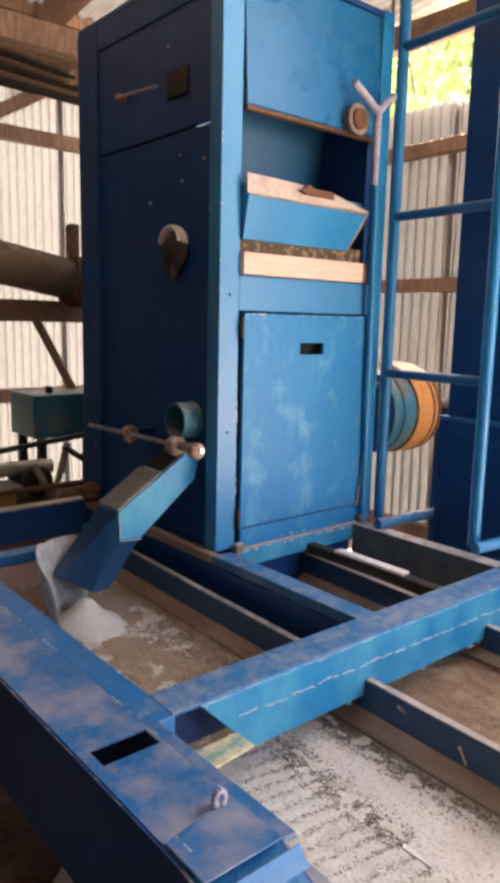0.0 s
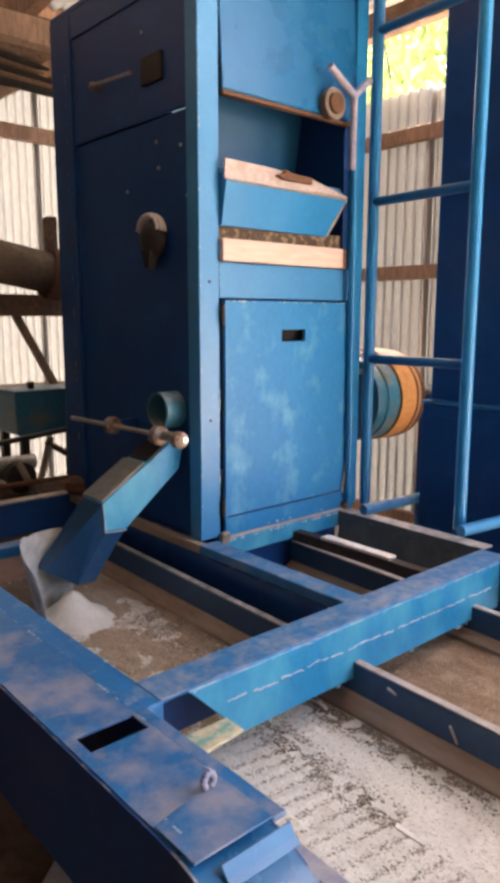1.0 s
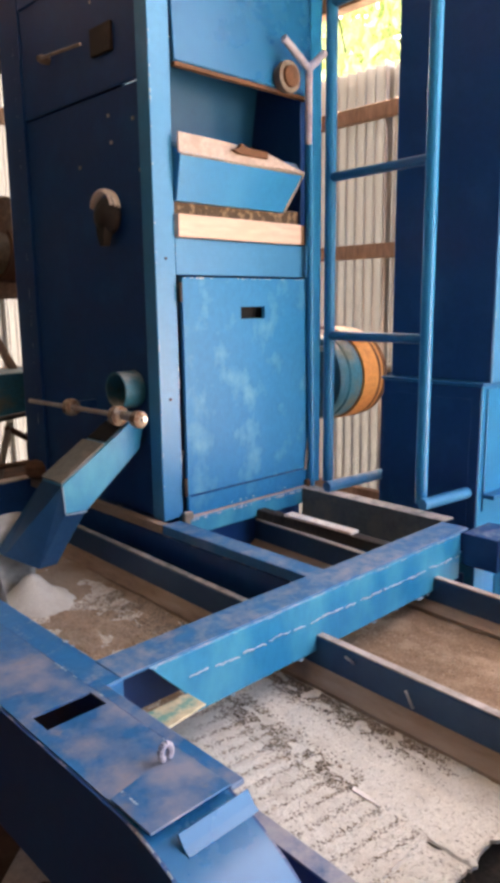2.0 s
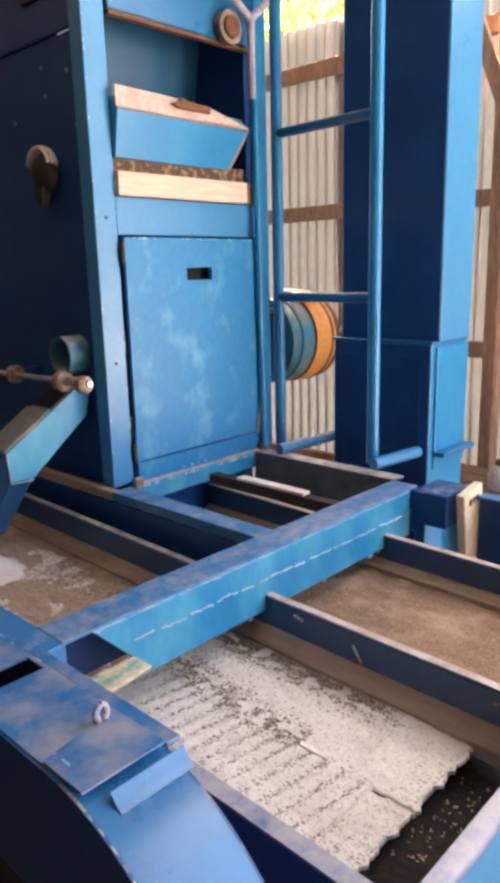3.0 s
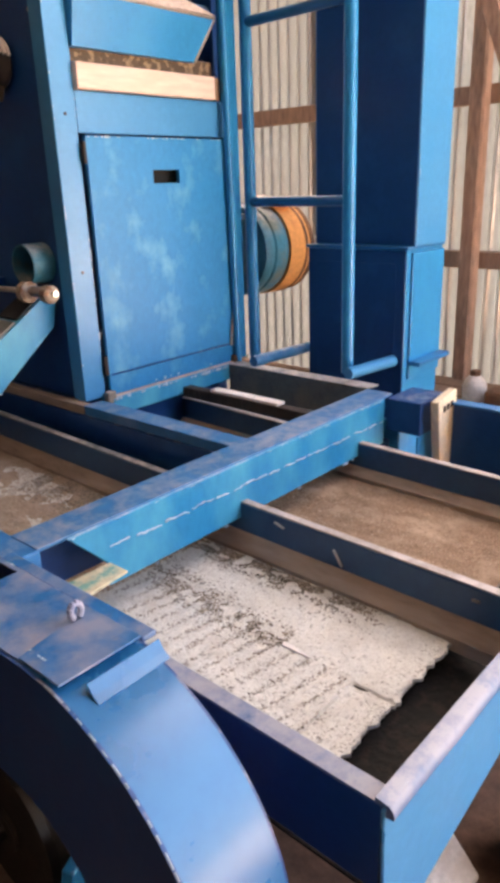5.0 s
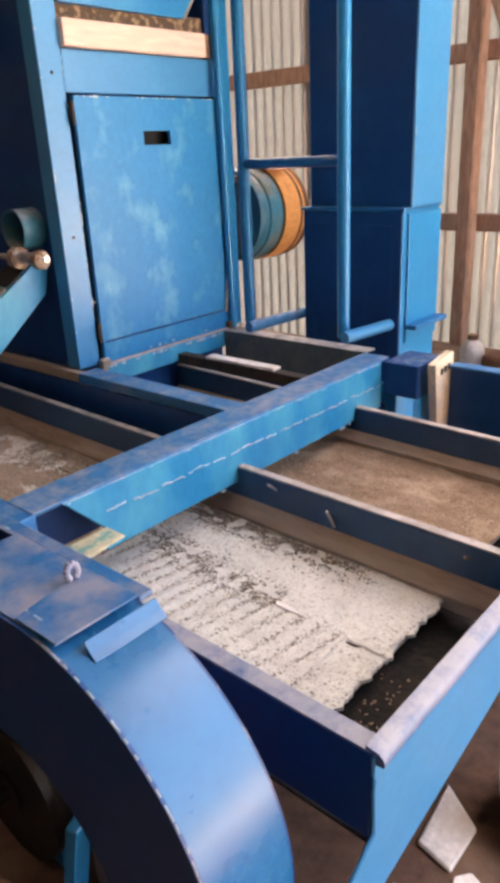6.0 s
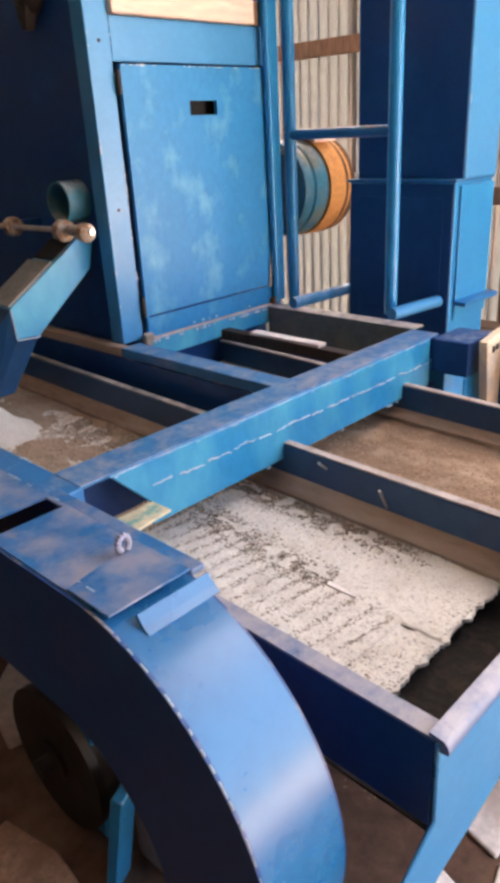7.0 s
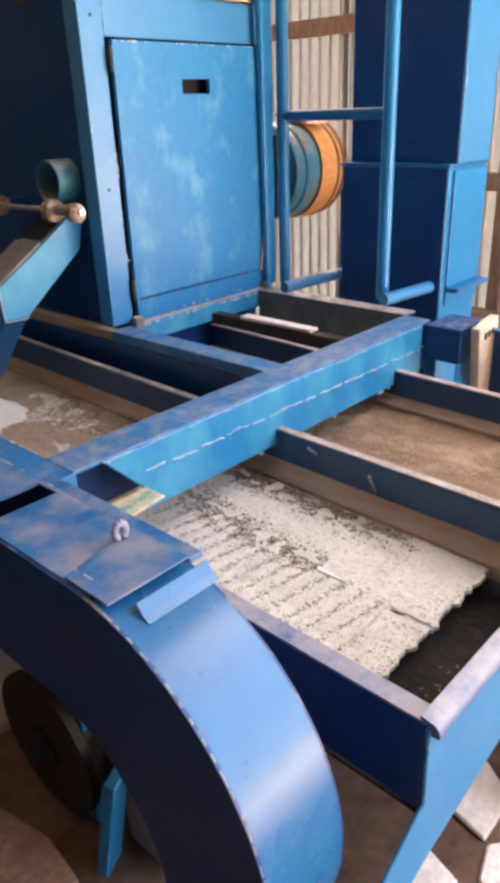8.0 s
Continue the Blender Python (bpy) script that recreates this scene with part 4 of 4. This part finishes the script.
part("rail", rod(R0, R1, 0.021), blue, lad, "", True)
for z in (1.36, 1.925, 2.50):
    f = (z - 0.8) / 2.2
    # Rungs darker than the rails: their shade is in the colour.
    part("rung", rod(L0.lerp(L1, f), R0.lerp(R1, f), 0.017), shade_blue, lad, "", True)
part("wire_loop", rod((1.83, 1.40, 2.45), (1.835, 1.37, 2.33), 0.003, 6), dark_iron, lad)

# ---- bucket elevator ----
el = thing("bucket_elevator", (2.1, 1.07, 0.0), "blue rectangular bucket elevator leg", "elevator")
# Upper leg paled to imitate sky reflection.
part("upper_leg", box(2.0, 2.213, 0.852, 1.262, 1.206, 3.25, 0.003), pale_sheen_blue, el)
part("lower_leg", box(1.972, 2.22, 0.868, 1.275, 0.06, 1.195, 0.003), blue, el)
# Thin sheets added to darken the leg's shaded side; panel tone likewise.
part("side_sheet", box(1.9685, 1.9715, 0.872, 1.271, 0.31, 1.192, 0.0005), shade_navy, el, "lower sheet darkened to show side shade")
part("side_sheet", box(1.997, 1.9995, 0.858, 1.256, 1.21, 3.24, 0.0005), shade_navy, el, "thin sheet darkened to show side shade")
part("joint_flange", box(1.964, 2.226, 0.862, 1.281, 1.196, 1.206, 0.002), blue_dusty, el, "pale joint flange")
part("front_cover", box(2.0, 2.222, 0.860, 0.868, 0.75, 1.185, 0.002), blue, el)
part("recess_panel", box(1.966, 1.9682, 0.905, 1.235, 0.36, 1.150, 0.001), shade_navy, el, "access panel darkened for shade")
part("boot", box(1.93, 2.27, 0.84, 1.31, 0.0, 0.30, 0.004), shade_navy, el)
part("bracket", box(2.0, 2.23, 0.82, 0.868, 0.80, 0.815, 0.002), blue_dusty, el)

# ---- belt drum behind the cleaner ----
dr = thing("belt_drum", (2.35, 1.85, 0.0), "teal drum pulley with a wide orange belt", "pulley")
part("drum", lathe([(0.02, -0.12), (0.15, -0.12), (0.19, -0.11), (0.196, -0.10), (0.196, -0.065), (0.19, -0.06), (0.19, -0.052), (0.198, -0.046), (0.198, 0.03)], (2.30, 1.85, 1.145), (1, 0, 0), 56), teal, dr, "teal drum shell", True)
part("gap", lathe([(0.185, 0.0), (0.194, 0.0), (0.194, 0.012), (0.185, 0.012)], (2.33, 1.85, 1.145), (1, 0, 0), 48), dark_rubber, dr, "", True)
part("belt", lathe([(0.195, 0.0), (0.204, 0.0), (0.206, 0.07), (0.204, 0.14), (0.195, 0.14)], (2.343, 1.85, 1.145), (1, 0, 0), 56), orange, dr, "wide orange belt", True)
part("groove", lathe([(0.2, 0.0), (0.2075, 0.004), (0.2075, 0.018), (0.2, 0.022)], (2.445, 1.85, 1.145), (1, 0, 0), 48), rust, dr, "", True)
part("rear_flange", lathe([(0.19, 0.0), (0.203, 0.004), (0.203, 0.03), (0.19, 0.034)], (2.485, 1.85, 1.145), (1, 0, 0), 48), rust, dr, "rusty rear flange", True)
part("shaft", rod((2.17, 1.85, 1.145), (3.04, 1.85, 1.145), 0.025), raw_steel, dr)
for xx in (2.86, 2.98):
    part("stand", box(xx, xx + 0.05, 1.77, 1.93, 0.0, 1.145, 0.004), shade_navy, dr)
part("cover_flap", prism([(1.70, 1.325), (1.78, 1.352), (1.88, 1.362), (1.88, 1.37), (1.775, 1.36), (1.695, 1.332)], "x", 2.30, 2.44, 0.001), pale_wood, dr, "bent pale strip lying on the belt")

# bare chips along edges
def chips(parent, p, q, share, width, out, seed):
    """Small flakes of bare pale metal along an edge from p to q, standing a hair proud towards out."""
    rng = random.Random(seed)
    bm = bmesh.new()
    p, q, out = Vector(p), Vector(q), Vector(out)
    d = (q - p).normalized()
    side = d.cross(out).normalized()
    total, a = (q - p).length, 0.0
    while a < total:
        step = rng.uniform(0.003, 0.014) * (2.5 if rng.random() < 0.12 else 1)
        if rng.random() < share * 0.6 and noise.noise(Vector((a * 9, seed * 3.3, 0))) > 0.1 - 0.5 * share:
            w = width * rng.uniform(0.25, 1.1) * (0.5 + step * 40)
            ring = []
            for k in range(6):
                th = k * math.pi / 3 + rng.uniform(-0.3, 0.3)
                ring.append(bm.verts.new(p + d * (a + step / 2 + step * 0.5 * math.cos(th)) + side * (w * math.sin(th)) + out * 0.0012))
            bm.faces.new(ring)
        a += step
    return tagged(part("paint_chip", bm, weld_pale, parent, "chipped bare edge"), kind="stuff")


chips(cab, (1.142, Y0 - 0.0145, 1.563), (1.74, Y0 - 0.0145, 1.563), 0.75, 0.003, (0, -1, 0), 1)
chips(cab, (1.142, Y0 - 0.0145, 0.812), (1.742, Y0 - 0.0145, 0.812), 0.75, 0.006, (0, -1, 0), 2)
chips(cab, (1.74, Y0 - 0.0145, 0.81), (1.74, Y0 - 0.0145, 1.1), 0.6, 0.003, (0, -1, 0), 3)
chips(cab, (1.126, Y0 - 0.001, 0.82), (1.126, Y0 - 0.001, 2.6), 0.35, 0.002, (0, -1, 0), 4)
chips(cab, (1.052, Y0 - 0.001, 0.82), (1.052, Y0 - 0.001, 2.6), 0.4, 0.002, (0, -1, 0), 5)
chips(cab, (X0 - 0.001, 2.252, 0.85), (X0 - 0.001, 2.252, 2.55), 0.6, 0.002, (-1, 0, 0), 6)
chips(cab, (1.13, Y0 - 0.031, 0.793), (1.74, Y0 - 0.031, 0.790), 0.95, 0.010, (0, -1, 0), 7)
chips(cab, (1.13, Y0 - 0.036, 1.925), (1.70, Y0 - 0.017, 1.925), 0.7, 0.002, (0, -1, 0), 8)
chips(fr, (0.47, 0.7175, 0.795), (1.6, 0.7175, 0.795), 0.6, 0.002, (0, -1, 0), 9)
chips(fr, (0.56, 0.7175, 0.655), (1.6, 0.7175, 0.655), 0.3, 0.003, (0, -1, 0), 10)
chips(fr, (0.402, 0.7, 0.8005), (0.402, 1.9, 0.8005), 0.5, 0.004, (0, 0, 1), 11)
chips(tray, (0.39, -0.0045, 0.686), (1.2, -0.0045, 0.686), 0.4, 0.0012, (0, -1, 0), 12)
chips(el, (2.003, 0.8515, 1.22), (2.003, 0.8515, 2.6), 0.3, 0.0015, (0, -1, 0), 13)
chips(gd, (0.288, 0.42, 0.8605), (0.288, 1.9, 0.8605), 0.6, 0.003, (0, 0, 1), 14)
chips(gd, (0.175, 0.31, 0.8665), (0.175, 0.38, 0.8665), 0.8, 0.003, (0, 0, 1), 15)
con = thing("conduit", (1.828, 1.47, 0.8), "thin grey conduit beside the ladder", "pipe")
part("pipe", rod((1.812, 1.47, 0.8), (1.818, 1.475, 2.9), 0.007), dusty_steel, con)
part("clip", box(1.802, 1.826, 1.452, 1.485, 1.30, 1.32, 0.002), raw_steel, con)

# ---- things by the north wall ----
tb = thing("slanting_tube", (0.9, 2.9, 1.6), "dusty brown spout tube resting on a timber", "pipe")
part("tube", rod((0.35, 2.9, 1.875), (1.28, 2.9, 1.712), 0.095, 28), tube_brown, tb, "", True)
part("collar", rod((1.25, 2.9, 1.717), (1.32, 2.9, 1.705), 0.118, 28), rust, tb, "rusty end collar", True)
part("lug", box(1.25, 1.30, 2.86, 2.92, 1.80, 1.97, 0.01), old_timber, tb)
lone("tube_bearer", bar((-1.5, 2.95, 1.565), (1.6, 2.95, 1.565), 0.09, 0.10), old_timber, "dark old timber bearer under the tube", "timber", kind="structure")
for xx in (-1.0, 1.45):
    lone("timber_post", bar((xx, 2.98, 0), (xx, 2.98, 1.515), 0.09, 0.09), old_timber, "old timber post under the bearer", "post", kind="structure")
lone("brace", bar((1.22, 3.3, 1.60), (1.5, 3.3, 1.08), 0.03, 0.04), old_timber, "thin diagonal timber strut", "timber", kind="structure")
mb = thing("motor_box", (1.4, 3.2, 0.0), "small teal steel box on legs by the wall", "machine")
part("body", box(1.13, 1.60, 3.05, 3.35, 0.935, 1.155, 0.008), teal, mb)
part("cap", box(1.235, 1.265, 3.12, 3.15, 1.155, 1.19, 0.004), dark_iron, mb)
for xx in (1.18, 1.55):
    for yy in (3.08, 3.32):
        part("leg", box(xx - 0.02, xx + 0.02, yy - 0.02, yy + 0.02, 0.0, 0.935, 0.003), dark_iron, mb)
en = thing("drive_engine", (1.0, 2.85, 0.0), "greasy engine with shafts and rusty castings", "engine")
part("block", box(0.75, 1.45, 2.7, 3.0, 0.35, 0.72, 0.02), rust, en)
part("crank_case", lathe([(0.03, 0), (0.07, 0.01), (0.07, 0.2), (0.03, 0.22)], (1.0, 2.70, 0.80), (0, 1, 0), 20), dark_iron, en, "", True)
part("shaft", rod((0.4, 2.8, 0.87), (1.1, 2.8, 0.85), 0.035), raw_steel, en)
part("lever", rod((1.05, 2.68, 0.70), (1.12, 2.66, 0.98), 0.016), dusty_steel, en)
part("lever", rod((1.1, 2.66, 0.96), (1.28, 2.66, 0.84), 0.014), rust, en)
part("lever", rod((1.2, 2.66, 0.72), (1.24, 2.66, 0.95), 0.018), dark_iron, en)
part("valve_cover", box(0.8, 1.1, 2.72, 2.9, 0.72, 0.79, 0.015), dusty_steel, en)
part("fuel_tin", box(0.62, 0.86, 2.62, 2.68, 0.70, 0.80, 0.006), mustard, en, "yellow tin")
part("lever", rod((0.95, 2.64, 0.90), (1.02, 2.62, 0.74), 0.015), dusty_steel, en)
part("linkage", rod((0.7, 2.6, 0.80), (1.3, 2.6, 0.80), 0.012), rust, en)
part("filter_can", rod((1.3, 2.75, 0.72), (1.3, 2.75, 0.90), 0.06), rust, en)
part("drive_belt", bar((0.3, 2.62, 0.93), (1.5, 2.62, 1.045), 0.03, 0.02), dark_rubber, en, "black drive belt")
part("skid", box(0.6, 1.6, 2.65, 3.05, 0.0, 0.35, 0.02), old_timber, en)
for lx in (1.06,):
    lone("valve_knob", lathe([(0.03, 0), (0.05, 0.02), (0.05, 0.05), (0.03, 0.07)], (1.04, 2.27, 0.807), (0, 0, 1), 14), rust, "rusty valve knob on the rear rail", "valve", smooth=True)

# ---- things by the east wall ----
bench = thing("plank_bench", (2.85, 0.9, 0.0), "low bench of old planks along the wall", "bench")
for k in range(3):
    part("plank", box(2.66 + 0.15 * k, 2.80 + 0.15 * k, -0.6, 1.6, 0.43, 0.465, 0.004), old_timber, bench)
for yy in (-0.5, 0.5, 1.5):
    part("leg", box(2.7, 3.05, yy - 0.03, yy + 0.03, 0.0, 0.428, 0.004), old_timber, bench)
jug = thing("plastic_jug", (2.78, 0.97, 0.465), "dirty white plastic jug on the bench", "jug")
part("body", lathe([(0.040, 0), (0.052, 0.008), (0.054, 0.07), (0.042, 0.10), (0.023, 0.118)], (2.78, 0.955, 0.465), (0, 0, 1), 24), plastic_white, jug, "", True)
part("cap", lathe([(0.023, 0), (0.023, 0.02), (0.018, 0.024)], (2.78, 0.955, 0.583), (0, 0, 1), 16), rust, jug)
lone("scrap_block", box(2.7, 2.83, 0.74, 0.88, 0.465, 0.54, 0.015), rust, "rust coloured scrap block on the bench", "scrap")
# white floor patches painted as sunlight, and a basin, in front
lone("folded_sack", prism([(1.004, 0.158), (0.93, 0.053), (0.803, 0.053), (0.823, 0.138)], "z", 0.004, 0.016, 0.004), lit_white, "white patch standing for sunlight on the floor", "sack")
lone("folded_sack", prism([(0.714, 0.13), (0.69, 0.05), (0.56, 0.085), (0.63, 0.15)], "z", 0.004, 0.016, 0.004), lit_white, "white patch standing for sunlight on the floor", "sack")
lone("folded_sack", prism([(0.80, 0.045), (0.83, 0.02), (0.80, -0.06), (0.70, -0.03), (0.72, 0.025)], "z", 0.004, 0.014, 0.004), lit_white, "small white patch standing for floor sunlight", "sack")
bk = thing("plastic_basin", (1.055, -0.075, 0.0), "pale dusty plastic basin on the floor", "basin")
part("body", lathe([(0.07, 0), (0.10, 0.012), (0.118, 0.04), (0.126, 0.08), (0.128, 0.125), (0.121, 0.125), (0.112, 0.05), (0.08, 0.02)], (1.055, -0.075, 0.0), (0, 0, 1), 40), plastic_white, bk, "", True)
part("foot_ring", lathe([(0.100, 0.004), (0.112, 0.004), (0.112, 0.022), (0.104, 0.026)], (1.055, -0.075, 0.0), (0, 0, 1), 40), tube_brown, bk, "brown foot ring", True)

# Two flat pieces added to brighten the dark floor below the guard.
lone("flour_sack", prism([(0.47, 1.37), (0.52, 1.24), (0.39, 1.05), (0.29, 1.07), (0.33, 1.25)], "z", 0.004, 0.03, 0.006), pink_dust, "flat pinkish piece added to brighten the floor", "sack")
lone("floor_plank", prism([(0.18, 0.88), (0.215, 0.73), (0.20, 0.60), (0.07, 0.66), (0.06, 0.86)], "z", 0.004, 0.03, 0.004), timber, "flat brown piece added to brighten the floor", "plank")
cement = material("rough_cement", (0.3, 0.27, 0.25), 0.9, spots=(0.2, 0.17, 0.15), spot_scale=12, bump=0.6)
lone("cement_block", prism([(0.345, 0.628), (0.39, 0.61), (0.36, 0.43), (0.337, 0.51), (0.335, 0.605)], "z", 0.004, 0.27, 0.004), cement, "rough grey cement block below the belt guard", "block")
lone("fired_brick", box(0.41, 0.50, 0.42, 0.60, 0.004, 0.07, 0.004), orange, "dusty orange fired brick on the earth floor", "brick")

# ---- outside ----
def leafy(name, cx, cy, cz, sx, sy, sz, count, seed):
    rng = random.Random(seed)
    vs, fs = [], []
    for k in range(count):
        u = Vector((rng.gauss(0, 0.45), rng.gauss(0, 0.45), rng.gauss(0, 0.45)))
        p = Vector((cx + u.x * sx, cy + u.y * sy, cz + u.z * sz))
        m = Euler((rng.uniform(0, 6), rng.uniform(0, 6), rng.uniform(0, 6))).to_matrix()
        s = rng.uniform(0.05, 0.13)
        b = len(vs)
        for q in ((-1, 0, 0), (0, 0.45, 0.1), (1, 0, 0), (0, -0.45, 0.1)):
            vs.append(tuple(p + m @ (Vector(q) * s)))
        fs += [(b, b + 1, b + 2), (b, b + 2, b + 3)]
    me = bpy.data.meshes.new(name)
    me.from_pydata(vs, [], fs)
    me.materials.append(leaf)
    return new(name, me)


for k, (cx, cy) in enumerate(((7.6, 4.6), (9.0, 7.4), (8.2, 2.4))):
    tr = thing("tree", (cx, cy, 0), "leafy green tree outside the shed", "tree", "trees outside")
    part("trunk", rod((cx, cy, 0), (cx + 0.2, cy, 3.2), 0.14, 10, None, 0.06), bark, tr)
    part("limb", rod((cx + 0.1, cy, 2.2), (cx - 0.7, cy + 0.5, 3.9), 0.06, 8, None, 0.02), bark, tr)
    part("limb", rod((cx + 0.1, cy, 2.4), (cx + 0.6, cy - 0.6, 4.2), 0.06, 8, None, 0.02), bark, tr)
    cr = leafy("crown", 0.1, 0, 4.7, 2.4, 2.4, 2.3, 7000, k)
    cr.parent = tr


lip = []
for k in range(4):
    ob = grains("falling_rice", 60, lambda rng: (rng.uniform(0.45 if k % 2 else 0.62, 0.70 if k % 2 else 0.88), 0.15 + 0.02 * rng.gauss(0, 1)), 0.545, 0.02, brown_rice if k % 2 else tan_rice, "")
    ob.parent = None
    tagged(ob, "loose rice grains tumbling off the sieve lip", "rice", kind="stuff")
    lip.append(ob)


def motions():
    """The tray swings to and fro along y."""
    known = [(0.0, 0.0), (0.5, 0.002), (1.0, -0.002), (2.5, 0.004), (3.0, 0.009), (3.5, -0.005), (4.0, -0.002), (4.5, 0.0), (6.0, 0.005), (6.5, -0.008), (7.0, -0.005), (7.5, 0.010), (8.0, 0.005)]
    rows = []
    for t10 in range(0, 81):
        t = t10 / 10
        fixed = [d for s, d in known if abs(s - t) < 0.01]
        off = fixed[0] if fixed else 0.012 * math.sin(2 * math.pi * 3.1 * t + 0.6)
        rows.append((t, pose(0.9, 1.0 + off, 0.581, 1.2)))
    walk(tray, rows)
    # grain slips from under the sieve end, tumbles off the lip and comes round again
    drops = [(0.3, 0), (0.8, 1), (1.4, 2), (1.9, 3), (2.35, 0), (2.45, 1), (2.85, 2), (2.95, 3), (5.1, 0), (5.85, 1), (5.95, 2), (6.65, 3), (6.7, 0), (7.2, 1), (7.25, 2), (7.8, 3)]
    hidden = pose(0.9, 1.12, 0.50)
    for k, ob in enumerate(lip):
        rows = [(0.0, hidden)]
        for start in [d for d, n in drops if n == k]:
            rows += [(start, hidden), (start + 0.07, pose(0.9, 1.01, 0.555)), (start + 0.2, pose(0.9, 0.97, 0.52)), (start + 0.33, pose(0.9, 0.95, 0.44)), (start + 0.43, hidden)]
        rows.append((8.3, hidden))
        walk(ob, [r for r in rows if r[0] <= 8.0] + ([(8.0, hidden)] if all(abs(r[0] - 8.0) > 0.01 for r in rows) else []))


motions()
